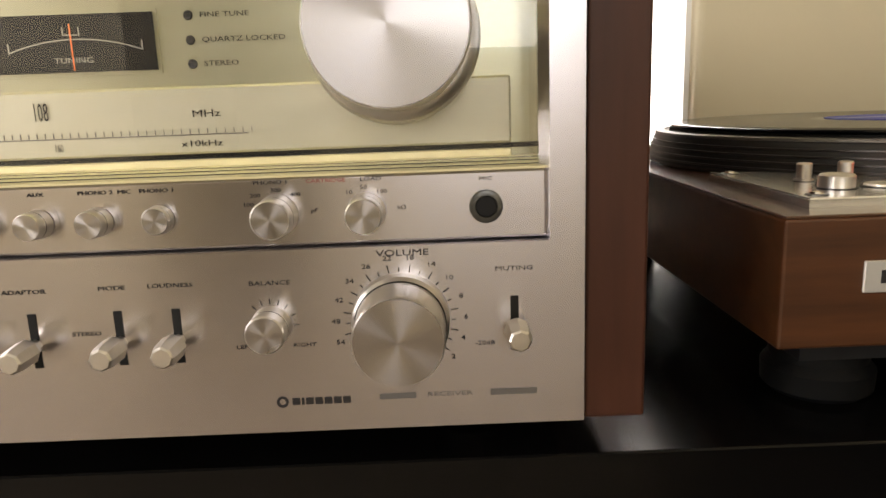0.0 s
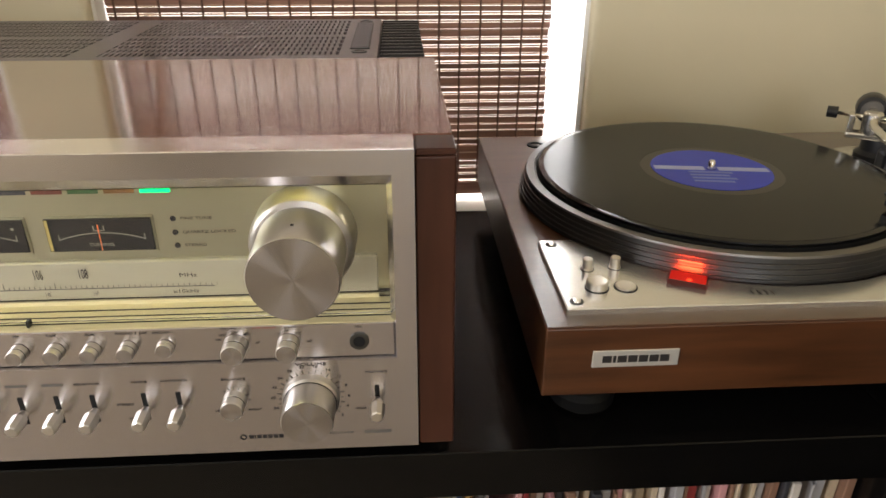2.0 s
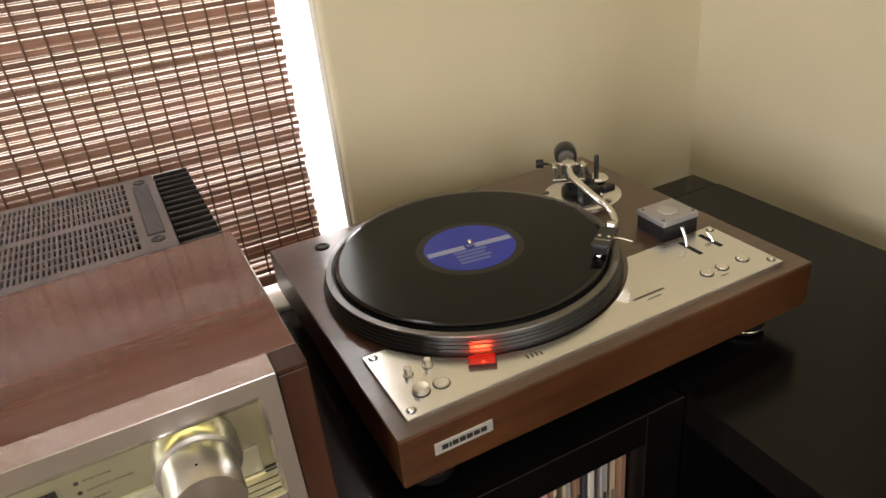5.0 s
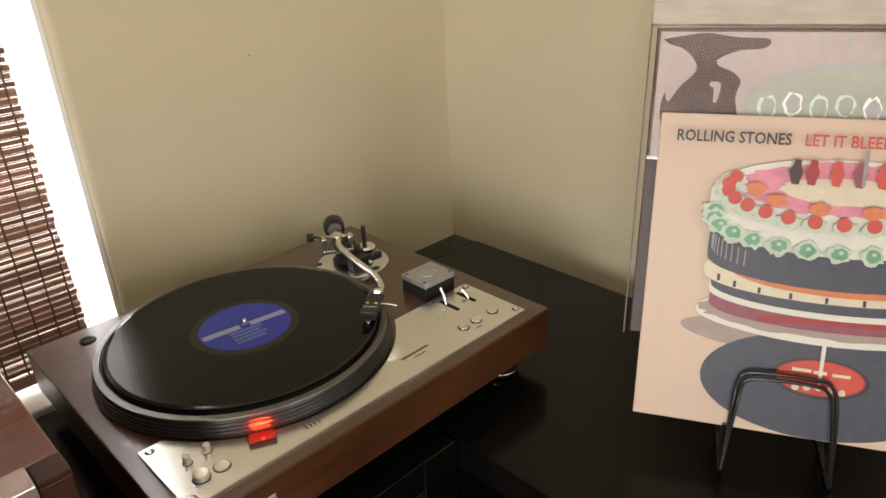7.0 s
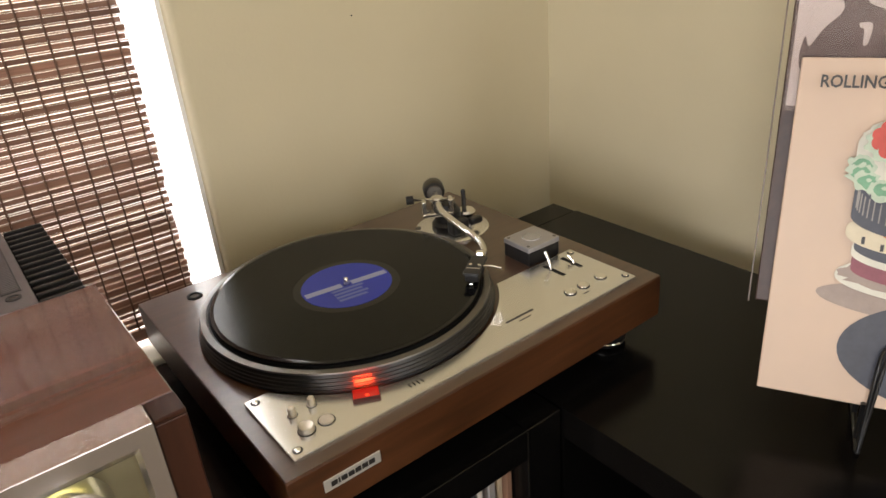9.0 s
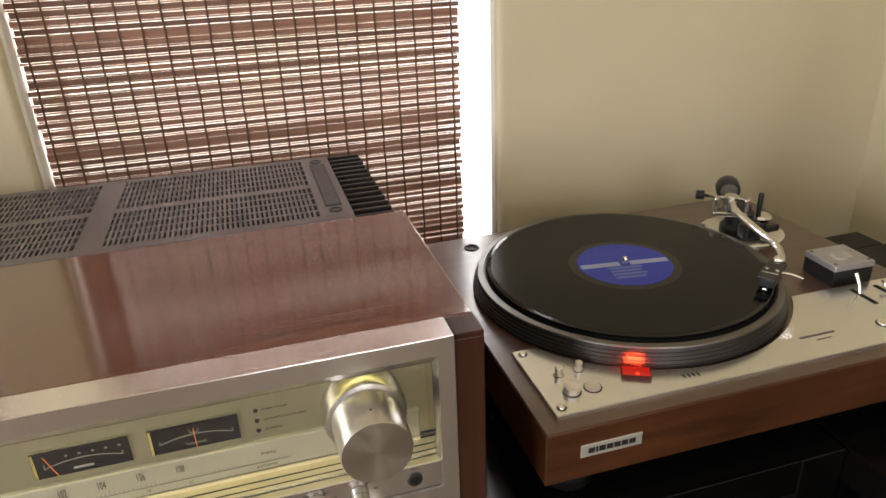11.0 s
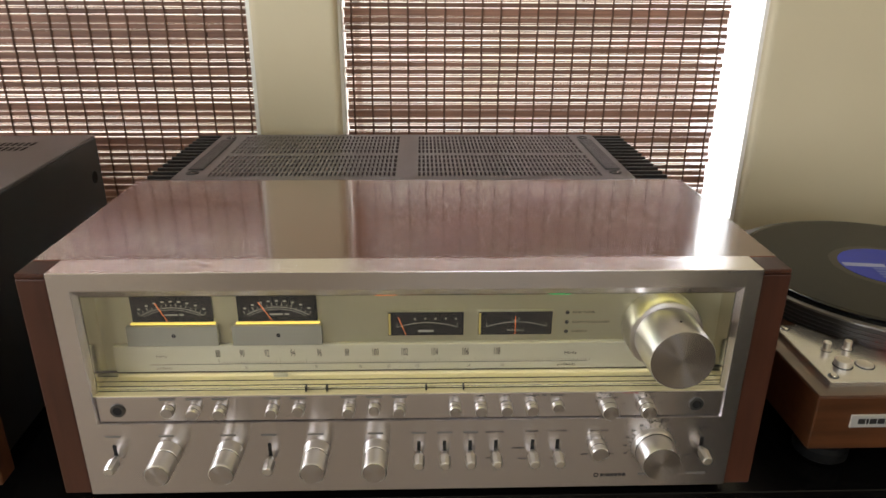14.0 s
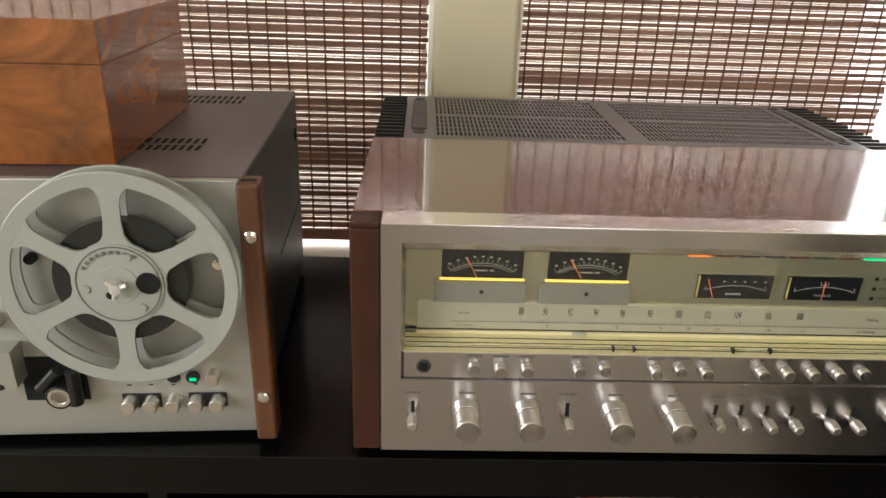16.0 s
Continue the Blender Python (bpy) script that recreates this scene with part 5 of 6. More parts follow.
def reel(x, z, turn, pack):
    """A seven inch reel: two spoked flanges, tape pack and hub."""
    R, y0 = 0.0850, -0.024
    ob = thing("tape_reel", (0, 0, 0), "grey plastic tape reel with six window openings on the deck", "tape reel", local=True)
    ob.matrix_basis = pose(DKX, DKY, T, 0, 0, DK_TURN) @ pose(x, 0, z, 0, turn, 0)
    for y in (y0, y0 + 0.0145):
        fl = bmesh.new()
        n_win = 6
        # rim and hub discs
        rim = [(0.0745, y), (R - 0.001, y), (R, y - 0.0006), (R, y - 0.0024), (R - 0.001, y - 0.0030), (0.0745, y - 0.0024)]
        rim_bm = lathe(bmesh.new(), [(r, -h) for r, h in rim + rim[:1]], (0, 0, 0), "y", 96, cap=False)
        lathe(fl, [(0.0, -y), (0.0335, -y), (0.0335, -(y - 0.0024)), (0.0, -(y - 0.0024))], (0, 0, 0), "y", 64, cap=False)
        for k in range(n_win):
            a = radians(60 * k + 30)
            ca, sa = math.cos(a), math.sin(a)
            pts = []
            for r, w in ((0.0315, 0.0120), (0.0345, 0.0090), (0.0380, 0.0072), (0.0480, 0.0060), (0.0620, 0.0064), (0.0680, 0.0078), (0.0720, 0.0108), (0.0740, 0.0145), (0.0760, 0.0190)):
                pts.append((r, w))
            outline = [(r * ca - w * sa, r * sa + w * ca) for r, w in pts] + [(r * ca + w * sa, r * sa - w * ca) for r, w in reversed(pts)]
            part("spoke", prism(bmesh.new(), outline, y + 0.0001, y - 0.0023, "y"), REEL, ob)
        part("rim", rim_bm, REEL, ob)
        part("hub_disc", fl, REEL, ob)
    part("tape_pack", turned([(0.032, 0.0095), (pack, 0.0095), (pack, 0.0222), (0.032, 0.0222)], (0, 0, 0), "y", 80), TAPE, ob, "dark tape wound on the hub")
    hub = part("hub", turned([(0.0318, 0.0262), (0.0315, 0.0275), (0.0150, 0.0280), (0.0145, 0.0285), (0.0, 0.0285)], (0, 0, 0), "y", 56), REEL, ob, "grey hub")
    part("hub_ring", turned([(0.0300, 0.0276), (0.0300, 0.0280), (0.0292, 0.0280), (0.0292, 0.0276)], (0, 0, 0), "y", 56, cap=False), GREY_INK, hub)
    sp = bmesh.new()
    for k in range(3):
        a = radians(120 * k + 20)
        tube(sp, [(0, -0.034, 0), (0.0085 * math.cos(a), -0.034, 0.0085 * math.sin(a))], 0.0022, 8)
    lathe(sp, [(0.0042, 0.028), (0.0040, 0.037), (0.0, 0.0375)], (0, 0, 0), "y", 20)
    part("spindle_cap", sp, BADGE, hub)
    part("hub_hole", turned([(0.0, 0.0288), (0.0085, 0.0288), (0.0085, 0.0280)], (0.0210, 0, 0.0020), "y", 28), VOID, hub)
    part("hub_hole", turned([(0.0, 0.0288), (0.0030, 0.0288), (0.0030, 0.0280)], (-0.0065, 0, -0.0085), "y", 16), VOID, hub)
    for a in (70, 190, 310):
        part("hub_stud", turned([(0.0036, 0.0278), (0.0030, 0.0290), (0.0, 0.0292)], (0.0235 * math.cos(radians(a)), 0, 0.0235 * math.sin(radians(a))), "y", 14), material("hub_stud_grey", (0.34, 0.34, 0.31), 0.4), hub)
    for k in range(9):
        a = radians(150 - 11 * k)
        b = boxed(-0.0013, 0.0013, -0.0289, -0.0286, -0.0012, 0.0012)
        bmesh.ops.rotate(b, verts=b.verts, cent=(0, 0, 0), matrix=Matrix.Rotation(math.pi / 2 - a, 3, "Y"))
        bmesh.ops.translate(b, verts=b.verts, vec=(0.0260 * math.cos(a), 0, 0.0260 * math.sin(a)))
        part("hub_print_bar", b, GREY_INK, hub)
    return ob


RX, RZZ = -0.0850, 0.1600
reel(RX, RZZ, 2.0, 0.0480)
# reel stop studs on the panel
for x, z, m in ((RX + 0.0660, RZZ + 0.006, CHROME), (RX - 0.0700, RZZ + 0.010, VOID)):
    part("panel_stud", turned([(0.0042, 0.0), (0.0040, 0.006), (0.0, 0.0065)], (x, -0.0005, z), "y", 18), m, fpm)
# control buttons
for x in (-0.1010, -0.0840, -0.0660, -0.0480, -0.0310):
    k = part("transport_button", turned([(0.0062, 0.0), (0.0060, 0.0110), (0.0052, 0.0120), (0.0, 0.0120)], (x, 0.0, 0.0400), "y", 24), BARREL, fpm)
    part("button_mark", boxed(x - 0.0018, x + 0.0018, -0.0003, 0.0, 0.0545, 0.0555), INK, fpm)
for x0, x1 in ((-0.108, -0.077), (-0.055, -0.024)):
    part("button_bezel", boxed(x0, x1, -0.0012, 0.0, 0.0330, 0.0470, 0.0005, 1), BLACK, fpm)
part("monitor_knob", turned([(0.0062, 0.0), (0.0058, 0.0100), (0.0050, 0.0110), (0.0, 0.0110)], (-0.0330, 0.0, 0.0640), "y", 28), BARREL, fpm)
part("phones_socket", turned([(0.0052, 0.0), (0.0052, 0.0015), (0.0, 0.0015)], (-0.0650, 0.0, 0.0625), "y", 24), BLACK, fpm)
pw = part("pilot_lamp", turned([(0.0056, 0.0), (0.0056, 0.0020), (0.0, 0.0020)], (-0.0495, 0.0, 0.0625), "y", 24), BLACK, fpm)
part("pilot_glow", boxed(-0.0522, -0.0468, -0.0024, -0.0021, 0.0595, 0.0622), GREEN_DOT, pw, "lit green pilot lamp")
# tape path below the reel; its recess is a flat sheet painted shade-dark
tp = part("tape_path", boxed(-0.1830, -0.1330, -0.0006, 0.0, 0.0420, 0.0830), VOID, fpm, "flat dark sheet for the shaded recess of the tape path")
part("tension_roller", turned([(0.0120, 0.0), (0.0118, 0.010), (0.0105, 0.014), (0.0090, 0.0145), (0.0088, 0.013), (0.0, 0.013)], (-0.1510, 0.0, 0.0530), "y", 32), BLACK, tp, "black ribbed roller")
part("roller_ring", turned([(0.0086, 0.0), (0.0086, 0.0012), (0.0060, 0.0012), (0.0058, 0.0)], (-0.1510, -0.0132, 0.0530), "y", 28), BARREL, tp)
ta = bmesh.new()
tube(ta, [(-0.1650, -0.012, 0.0610), (-0.1490, -0.012, 0.0780)], 0.0045, 12)
tube(ta, [(-0.1400, -0.010, 0.0450), (-0.1390, -0.010, 0.0760)], 0.0055, 12)
part("tension_arm", ta, BLACK, tp)
hd = bmesh.new()
prism(hd, [(-0.250, 0.060), (-0.1830, 0.060), (-0.1780, 0.066), (-0.1780, 0.098), (-0.250, 0.098)], -0.018, 0.0, "y")
part("head_cover", hd, DECK_FACE, fpm, "pale head cover")
part("cover_screw", turned([(0.0030, 0.018), (0.0026, 0.0195), (0.0, 0.0195)], (-0.1930, 0.0, 0.0780), "y", 16), CHROME, fpm)
part("cover_screw", turned([(0.0026, 0.018), (0.0022, 0.019), (0.0, 0.019)], (-0.1900, 0.0, 0.0665), "y", 16), BLACK, fpm)
part("speed_knob", turned([(0.0080, 0.0), (0.0075, 0.012), (0.0, 0.0125)], (-0.1930, 0.0, 0.1180), "y", 28), BARREL, fpm)
part("level_meter", boxed(-0.2700, -0.1925, -0.0008, 0.0, 0.1270, 0.1600), AMBER_GLOW, fpm, "amber lit level meter")
part("panel_socket", turned([(0.0040, 0.0), (0.0040, 0.001), (0.0, 0.001)], (-0.1935, 0.0, 0.2050), "y", 18), VOID, fpm)
part("panel_print_bar", boxed(-0.1930, -0.1880, -0.0003, 0.0, 0.2130, 0.2145), INK, fpm)

# ---- burl box on the deck ----
bb = thing("wooden_box", (-0.1815, 0.0660, T + DH), "glossy orange burl wood box with a lid on the tape deck", "box", turn=2.6, local=True)
part("body", boxed(-0.330, 0.0, 0.0, 0.212, 0.0006, 0.0749, 0.0008), BURL, bb)
part("lid", boxed(-0.330, 0.0, 0.0, 0.212, 0.0753, 0.1060, 0.0008), BURL, bb, "burl wood lid")
part("lid_seam", boxed(-0.329, -0.001, 0.001, 0.211, 0.0743, 0.0757), WALNUT_SIDE, bb)

# ---- record covers on the wire stand ----
S_TURN = -62.7
S_OUT = Vector((math.sin(radians(62.7)), math.cos(radians(62.7)), 0))    # away from the room
S_ALONG = Vector((math.cos(radians(62.7)), -math.sin(radians(62.7)), 0))
SX, SY, SZ = 1.0541, -0.1300, 0.6400
LEAN = 16.7
SIDE = 0.3183


def cover_frame(along, back, up):
    """Pose of a leaning cover: x to the right along it, z up it, -y out of its face."""
    p = Vector((SX, SY, SZ)) + S_ALONG * along + S_OUT * back + Vector((0, 0, up))
    return pose(*p, 0, 0, S_TURN) @ pose(0, 0, 0, -LEAN, 0, 0)


PAPER = material("aged_cream_card", (0.66, 0.50, 0.39), 0.45, grain=(5, 5, 5), vary=0.06)
PRINT = {n: material("print_" + n, c, 0.45, grain=(90, 90, 90), vary=v) for n, c, v in (
    ("black", (0.030, 0.030, 0.036), 0.2), ("navy", (0.055, 0.060, 0.085), 0.25), ("red", (0.56, 0.070, 0.050), 0.15), ("cream", (0.70, 0.62, 0.46), 0.10),
    ("white", (0.72, 0.70, 0.62), 0.06), ("pink", (0.70, 0.26, 0.34), 0.22), ("green", (0.16, 0.36, 0.22), 0.30), ("mint", (0.50, 0.60, 0.48), 0.12),
    ("orange", (0.62, 0.20, 0.07), 0.2), ("tan", (0.46, 0.32, 0.20), 0.2), ("plum", (0.26, 0.07, 0.10), 0.25), ("grey", (0.30, 0.28, 0.27), 0.2), ("brown", (0.060, 0.028, 0.022), 0.3), ("rosy_grey", (0.36, 0.285, 0.25), 0.15), ("dark_red", (0.35, 0.03, 0.03), 0.2), ("sage", (0.30, 0.30, 0.235), 0.15))}

cov = thing("record_cover", (0, 0, 0), "cream record cover printed with a layered cake over a record", "record cover", "covers on the stand", local=True)
cov.matrix_basis = cover_frame(0.0, 0.0, 0.0)
card = part("card", boxed(0, SIDE, 0, 0.0035, 0, SIDE, 0.0012), PAPER, cov, "aged cream cardboard")
layer = [0.0004]
CC = 0.547
RISE = ((0.0, 0.0), (0.285, 0.330), (0.345, 0.385), (0.440, 0.475), (0.520, 0.560), (0.620, 0.675), (0.720, 0.790), (0.820, 0.895))


def stretched(x, z):
    """The cake's outline, a little wider and taller than drawn."""
    for (a, b), (c, d) in zip(RISE, RISE[1:]):
        if z <= c:
            break
    return CC + (x - CC) * 1.09, b + (z - a) * (d - b) / (c - a)


def shape(name, outline, mat, step=0.00012):
    """A flat printed shape on the cover, in shares of its side; each lies just over the last."""
    layer[0] += step
    b = bmesh.new()
    pts = [(stretched(x, z)) for x, z in outline]
    prism(b, [(x * SIDE, z * SIDE) for x, z in pts], -layer[0], -layer[0] + 0.0001, "y")
    return part(name, b, PRINT[mat], card)


def oval(name, cx, cz, rx, rz, mat, n=48, wob=0.0, seed=0):
    r = random.Random(seed)
    return shape(name, [(cx + rx * (1 + wob * (r.random() - 0.5)) * math.cos(2 * math.pi * k / n), cz + rz * (1 + wob * (r.random() - 0.5)) * math.sin(2 * math.pi * k / n)) for k in range(n)], mat)


def drum(name, cx, z0, z1, rx, rz, mat, wob=0.0):
    """A printed drum: half oval below, half oval above."""
    lower = [(cx + rx * math.cos(radians(a)), z0 + rz * math.sin(radians(a))) for a in range(180, 361, 6)]
    upper = [(cx + rx * math.cos(radians(a)), z1 + rz * math.sin(radians(a))) for a in range(0, 181, 6)]
    return shape(name, lower + upper, mat)


oval("printed_shadow", CC, 0.285, 0.39, 0.060, "rosy_grey")
oval("printed_record", CC, 0.150, 0.320, 0.148, "navy")
oval("printed_record_ring", CC, 0.174, 0.128, 0.056, "black")
oval("printed_label", CC, 0.176, 0.116, 0.050, "dark_red")
oval("printed_label", CC, 0.176, 0.112, 0.047, "red")
for k in range(5):
    x = CC - 0.060 + 0.030 * k
    oval("label_dot", x, 0.150 - 0.003 * abs(k - 2), 0.010, 0.009, "cream", 14)
for k, (a, w) in enumerate(((-0.074, 0.050), (-0.018, 0.034), (0.030, 0.046))):
    shape("label_script_bar", [(CC + a, 0.190 - 0.002 * k), (CC + a + w, 0.190 - 0.002 * k), (CC + a + w, 0.199 - 0.002 * k), (CC + a, 0.199 - 0.002 * k)], "cream")
shape("printed_spindle", [(CC - 0.004, 0.150), (CC + 0.004, 0.150), (CC + 0.006, 0.30), (CC - 0.006, 0.30)], "white")
drum("cake_plate", CC, 0.345, 0.352, 0.352, 0.078, "white")
oval("crumb_ring", CC, 0.352, 0.335, 0.066, "rosy_grey", 60, 0.12, 3)
drum("film_can", CC, 0.372, 0.405, 0.318, 0.062, "plum")
shape("can_print_bar", [(CC - 0.18, 0.322), (CC + 0.30, 0.352), (CC + 0.30, 0.374), (CC - 0.18, 0.344)], "dark_red")
drum("tape_layer", CC, 0.418, 0.438, 0.322, 0.066, "white")
drum("dark_layer", CC, 0.438, 0.448, 0.318, 0.066, "navy")
drum("clock_layer", CC, 0.474, 0.488, 0.342, 0.070, "cream")
for k in range(9):
    a = radians(200 + 17 * k)
    x, z = CC + 0.318 * math.cos(a), 0.478 + 0.062 * math.sin(a)
    shape("clock_mark", [(x - 0.004, z - 0.010), (x + 0.004, z - 0.010), (x + 0.004, z + 0.010), (x - 0.004, z + 0.010)], "black")
drum("pizza_layer", CC + 0.02, 0.500, 0.512, 0.300, 0.070, "orange")
drum("tyre_layer", CC, 0.522, 0.612, 0.336, 0.074, "navy")
for k in range(9):
    a = radians(184 + 5.0 * k)
    x, z = CC + 0.328 * math.cos(a), 0.575 + 0.072 * math.sin(a)
    shape("tyre_tread", [(x - 0.0016, z - 0.028), (x + 0.0016, z - 0.028), (x + 0.0022, z + 0.020), (x - 0.0010, z + 0.020)], "grey")
drum("icing_side", CC, 0.625, 0.700, 0.345, 0.082, "white")
oval("icing_top", CC, 0.704, 0.345, 0.100, "white", 60, 0.05, 8)
oval("pink_icing", CC, 0.722, 0.272, 0.072, "pink", 64, 0.16, 5)
oval("icing_middle", CC, 0.716, 0.165, 0.036, "cream", 48, 0.10, 6)
for k in range(15):
    a = radians(172 + 14 * k)
    x, z = CC + 0.333 * math.cos(a), 0.634 + 0.080 * math.sin(a)
    oval("rosette_ruff", x, z, 0.031, 0.026, "mint", 20, 0.5, k)
    oval("green_rosette", x + 0.002, z + 0.001, 0.021, 0.017, "green", 16, 0.45, k)
    oval("rosette_heart", x + 0.004, z + 0.005, 0.006, 0.005, "mint", 10, 0.3, k)
for k in range(17):
    a = radians(160 + 220 * k / 16)
    x, z = CC + 0.302 * math.cos(a), 0.704 + 0.082 * math.sin(a)
    oval("rosette_ruff", x, z, 0.031, 0.018, "mint", 18, 0.4, k + 40)
    oval("printed_cherry", x, z + 0.010, 0.019, 0.018, "red", 18)
for k in range(6):
    a = radians(190 + 160 * k / 5)
    oval("orange_icing", CC + 0.235 * math.cos(a), 0.722 + 0.056 * math.sin(a), 0.026, 0.017, "orange", 16, 0.3, k + 70)
# plain upright shapes that decorate the cake
for k, (x, m) in enumerate(((-0.135, "brown"), (-0.095, "dark_red"), (-0.035, "red"), (0.020, "plum"), (0.075, "red"), (0.140, "brown"))):
    shape("cake_decoration", [(CC + x - 0.010, 0.732), (CC + x + 0.008, 0.730), (CC + x + 0.016, 0.766), (CC + x + 0.010, 0.784), (CC + x + 0.009, 0.800), (CC + x - 0.007, 0.802), (CC + x - 0.010, 0.786), (CC + x - 0.019, 0.770)], m)
shape("cake_candle", [(CC + 0.024, 0.735), (CC + 0.033, 0.735), (CC + 0.033, 0.835), (CC + 0.024, 0.835)], "grey")
lz = -layer[0] - 0.0003
letters("cover_word", "ROLLING STONES", 0.0152, PRINT["black"], card, (0.0165, lz, 0.930 * SIDE), align="LEFT", stretch=0.84, bold=0.0003)
letters("cover_word", "LET IT BLEED", 0.0152, PRINT["red"], card, (0.1305, lz, 0.930 * SIDE), align="LEFT", stretch=0.84, bold=0.0003)

# second cover in a clear outer sleeve behind it
cv2 = thing("record_cover", (0, 0, 0), "brown and grey record cover inside a clear plastic sleeve", "record cover", "covers on the stand", local=True)
cv2.matrix_basis = cover_frame(-0.012, 0.040, 0.076)
c2 = part("card", boxed(0, SIDE, 0, 0.0035, 0, SIDE, 0.0012), PRINT["brown"], cv2, "dark brown cardboard")
card, layer[0] = c2, 0.0004


def stretched(x, z):
    return x, z


shape("printed_field", [(0.012, 0.60), (0.988, 0.60), (0.988, 0.988), (0.012, 0.988)], "rosy_grey")
def rounded(pts):
    return [(p[0], p[2]) for p in curve_points([(x, 0.0, z) for x, z in pts], 4)]


shape("printed_silhouette", rounded([(0.020, 0.965), (0.080, 0.975), (0.150, 0.985), (0.240, 0.972), (0.330, 0.968), (0.322, 0.940), (0.250, 0.932), (0.190, 0.905), (0.195, 0.885), (0.235, 0.868), (0.262, 0.840), (0.252, 0.790), (0.262, 0.730), (0.240, 0.690), (0.060, 0.690), (0.030, 0.740), (0.040, 0.800), (0.052, 0.770), (0.085, 0.820), (0.128, 0.868), (0.118, 0.905), (0.085, 0.935), (0.040, 0.950)]), "brown")
shape("silhouette_gap", rounded([(0.172, 0.835), (0.205, 0.832), (0.200, 0.780), (0.188, 0.775), (0.186, 0.815), (0.174, 0.822)]), "rosy_grey")
oval("printed_oval", 0.62, 0.770, 0.345, 0.135, "grey", 60)
oval("printed_oval_inner", 0.62, 0.766, 0.335, 0.122, "sage", 60)
for k in range(7):
    x = 0.47 + 0.075 * k
    shape("printed_drip", rounded([(x, 0.985), (x + 0.014, 0.985), (x + 0.010, 0.955), (x + 0.002, 0.945 - 0.008 * (k % 3))]), "grey")
for k in range(7):
    x, z = 0.345 + 0.072 * k, 0.765 + 0.010 * (k % 2)
    oval("script_loop", x, z, 0.026, 0.036, ("mint", "white", "mint")[k % 3], 18, 0.35, k + 90)
    oval("script_hole", x + 0.001, z - 0.001, 0.020, 0.029, ("sage", "grey", "sage")[k % 3], 18, 0.35, k + 120)
for k in range(5):
    x = 0.33 + 0.115 * k
    shape("printed_shade", rounded([(x, 0.690), (x + 0.060, 0.690), (x + 0.045, 0.722), (x + 0.015, 0.718)]), "navy")
slv = part("clear_sleeve", boxed(0.0008, SIDE - 0.0008, -0.0056, -0.0050, 0.585 * SIDE, SIDE + 0.002), ACRYLIC, cv2, "clear creased plastic sleeve")
slv.visible_shadow = False
part("sleeve_hem", boxed(-0.006, SIDE + 0.006, -0.0062, 0.0046, SIDE + 0.0025, SIDE + 0.028, 0.0015), material("milky_plastic", (0.55, 0.48, 0.42), 0.25, grain=(20, 20, 90), vary=0.2), cv2)
part("sleeve_edge", boxed(-0.0066, -0.005, -0.0030, 0.0046, -0.002, SIDE + 0.014, 0.0005), material("milky_plastic_edge", (0.17, 0.13, 0.11), 0.35), cv2)

# bent wire stand
ws = thing("wire_stand", (1.10, -0.27, T), "bent black wire display stand holding record covers", "display stand")
n3 = S_OUT
f1, f2 = Vector((1.0780, -0.2220, T + 0.003)), Vector((1.1260, -0.3120, T + 0.003))
ux = (f2 - f1).normalized()


def wire(name, pts, r=0.0028):
    b = bmesh.new()
    tube(b, pts, r, 10)
    return part(name, b, WIRE, ws)


up = Vector((0, 0, 1))
for inset, rise, back in ((0.0, 0.104, 0.030), (0.0035, 0.099, 0.027)):
    loop = [f1, f1 + up * (rise * 0.75) + n3 * (back * 0.6) + ux * (0.004 + inset), f1 + up * (rise * 0.93) + n3 * back + ux * (0.009 + inset), f1 + up * rise + n3 * back + ux * (0.024 + inset),
            f2 + up * rise + n3 * back - ux * (0.024 + inset), f2 + up * (rise * 0.93) + n3 * back - ux * (0.009 + inset), f2 + up * (rise * 0.75) + n3 * (back * 0.6) - ux * (0.004 + inset), f2]
    wire("front_loop", curve_points(loop, 5), 0.0019)
for f in (f1, f2):
    wire("base_wire", curve_points([f, f + n3 * 0.020, f + n3 * 0.10, f + n3 * 0.175], 4))
    wire("ledge_wire", [f + n3 * 0.020, f + n3 * 0.018 + up * 0.042, f + n3 * 0.056 + up * 0.035])
    wire("back_wire", [f + n3 * 0.175, f + n3 * 0.185 + up * 0.16])
    wire("step_wire", [f + n3 * 0.060, f + n3 * 0.062 + up * 0.076, f + n3 * 0.118 + up * 0.070])
wire("cross_wire", [f1 + n3 * 0.175, f2 + n3 * 0.175])
wire("cross_wire", [f1 + n3 * 0.185 + up * 0.16, f2 + n3 * 0.185 + up * 0.16])

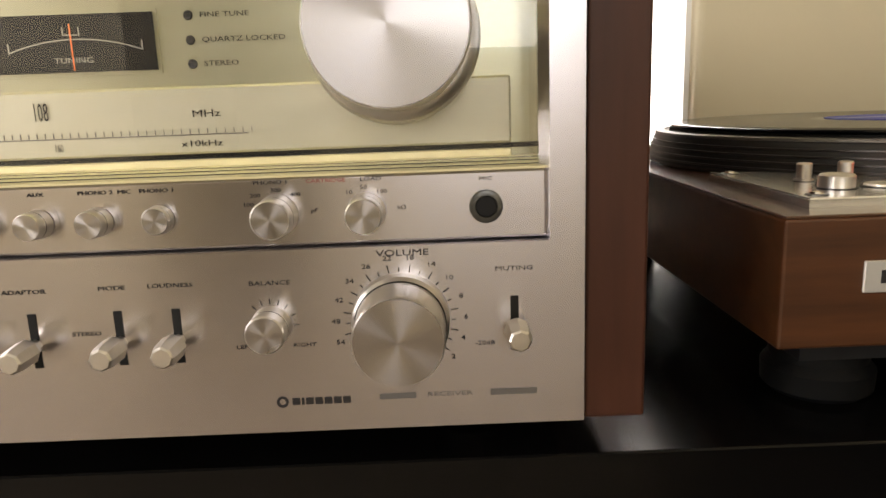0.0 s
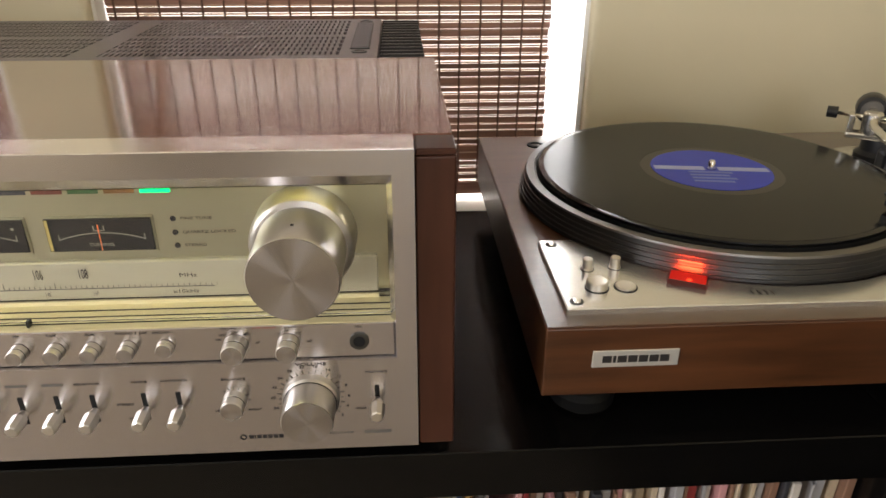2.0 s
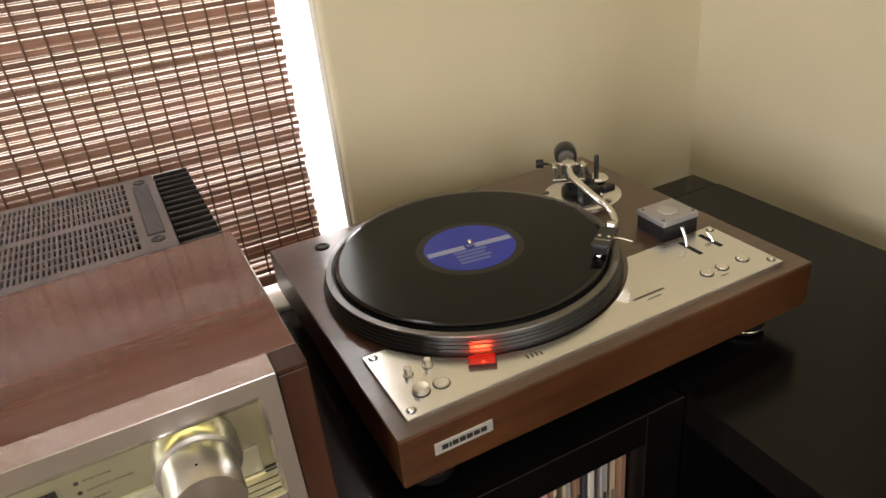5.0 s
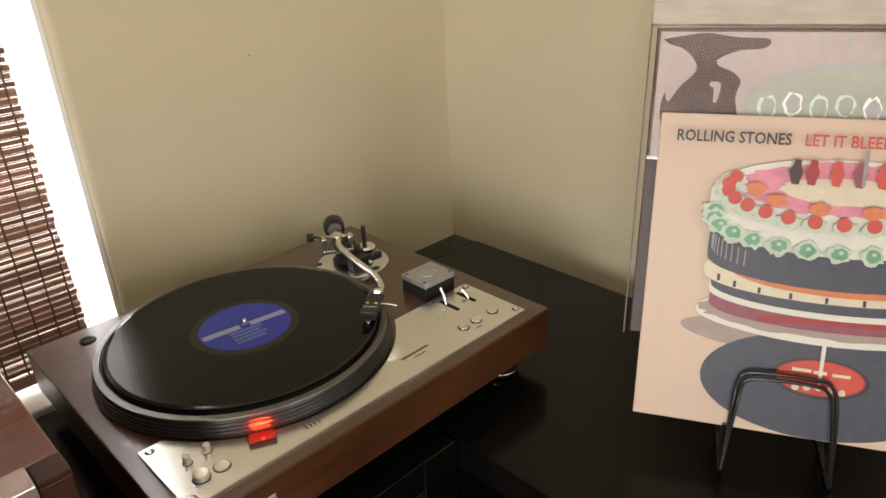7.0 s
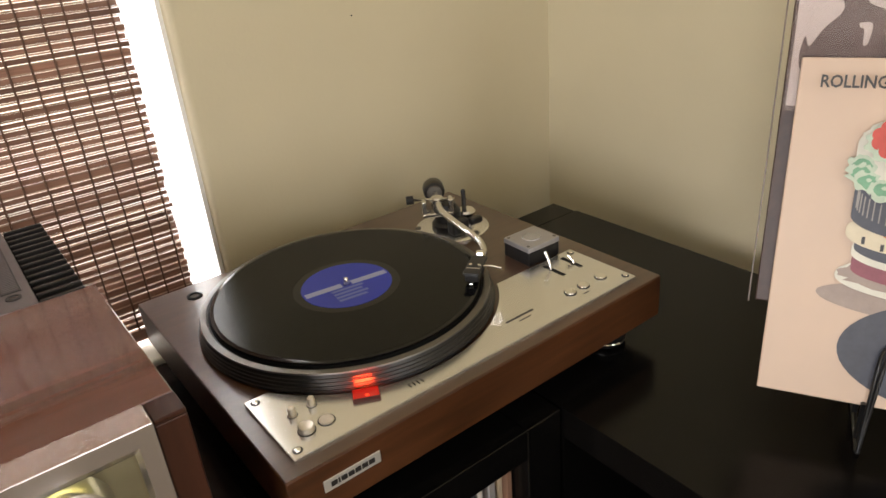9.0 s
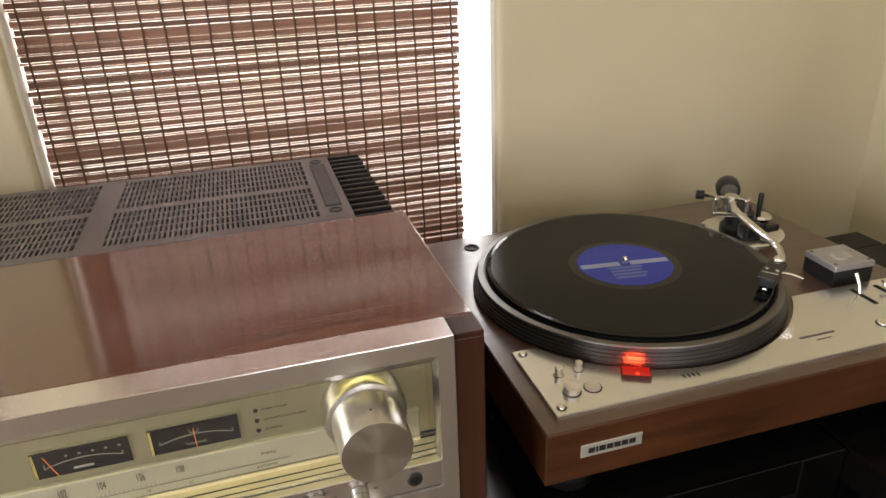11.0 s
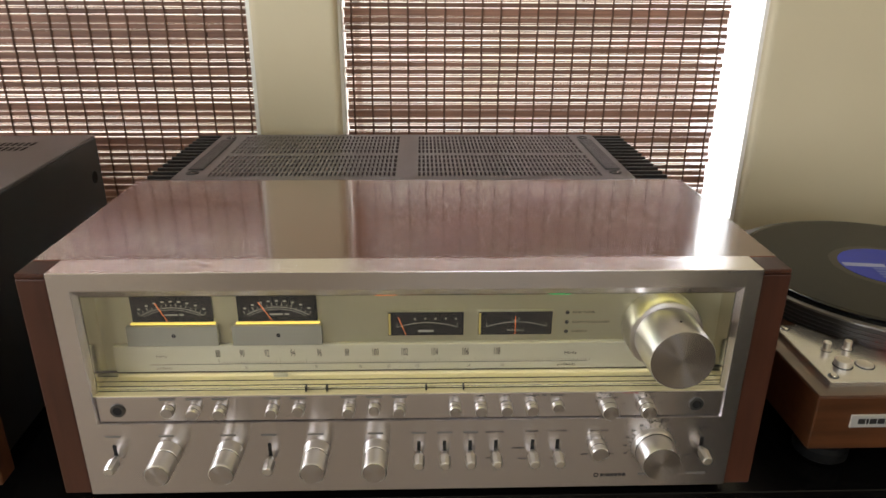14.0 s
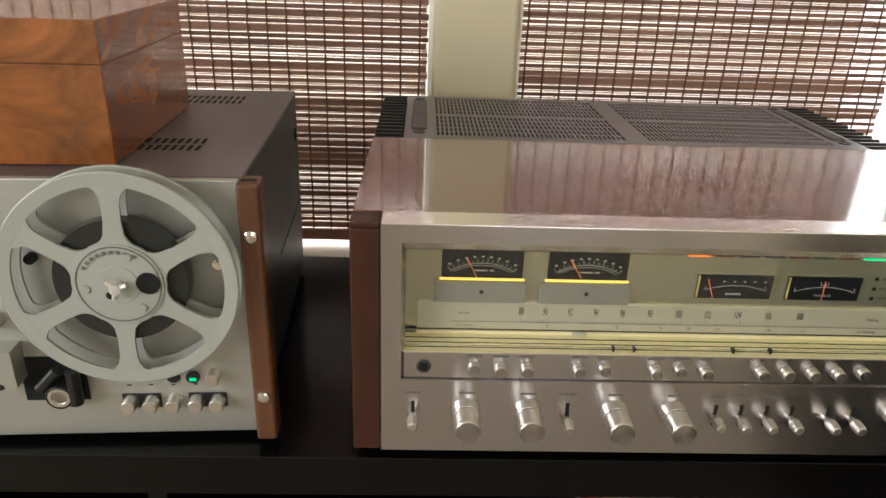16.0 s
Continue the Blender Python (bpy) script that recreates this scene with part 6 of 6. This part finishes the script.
# ---- nail in the wall ----
nl = thing("nail", (1.0260, 0.5200, 0.9610), "tiny dark nail head in the cream wall", "nail")
part("nail_head", turned([(0.0011, 0.0), (0.0011, 0.0010), (0.0, 0.0013)], (1.0260, 0.5200, 0.9610), "y", 12), BLACK, nl)

# ---- woven wood blinds, their slats last ----
def woven_blind(x0, x1, seed):
    y, z0, z1, pitch = 0.560, 0.577, 1.600, 0.0100
    r = random.Random(seed)
    ob = thing("woven_blind", ((x0 + x1) / 2, y, z0), "brown woven wood blind with thin slats before a window", "blind", "woven blinds")
    part("bottom_rail", boxed(x0, x1, y - 0.004, y + 0.004, z0 - 0.012, z0 + 0.006, 0.002), SLAT, ob)
    part("head_rail", boxed(x0, x1, y - 0.012, y + 0.012, z1, z1 + 0.018, 0.002), SLAT, ob)
    slat = mesh_of("slat", boxed(-(x1 - x0) / 2, (x1 - x0) / 2, -0.0007, 0.0007, -0.0032, 0.0032), SLAT, 0)
    rd = bmesh.new()
    tube(rd, [(-(x1 - x0) / 2, 0, 0), ((x1 - x0) / 2, 0, 0)], 0.00120, 6)
    reed = mesh_of("reed", rd, REED, 60)
    count = int((z1 - z0 - 0.010) / pitch)
    for k in range(count):
        z = z0 + 0.012 + k * pitch + r.uniform(-0.0001, 0.0001)
        put("slat", slat, ob, ((x0 + x1) / 2 + r.uniform(-0.002, 0.002), y + r.uniform(-0.0002, 0.0002), z), (r.uniform(-2, 2), r.uniform(-0.03, 0.03), 0), scale=(1, 1, r.choice((0.85, 0.95, 1.0, 1.1, 1.25))))
        put("reed", reed, ob, ((x0 + x1) / 2 + r.uniform(-0.002, 0.002), y + r.uniform(-0.0003, 0.0003), z + pitch * 0.5 + r.uniform(-0.0003, 0.0003)), (0, r.uniform(-0.03, 0.03), 0))
    n = int((x1 - x0) / 0.0265)
    for k in range(n + 1):
        x = x0 + 0.010 + k * (x1 - x0 - 0.020) / n
        pts = []
        for j in range(0, count + 1, 2):
            pts.append((x + r.uniform(-0.0006, 0.0006), y - 0.0016, z0 + 0.004 + j * pitch))
        c = bmesh.new()
        tube(c, pts, 0.0014, 5)
        part("cord", c, CORD, ob)


woven_blind(SLIT_L + 0.012, 0.0540, 11)
woven_blind(0.1835, 0.7220, 12)
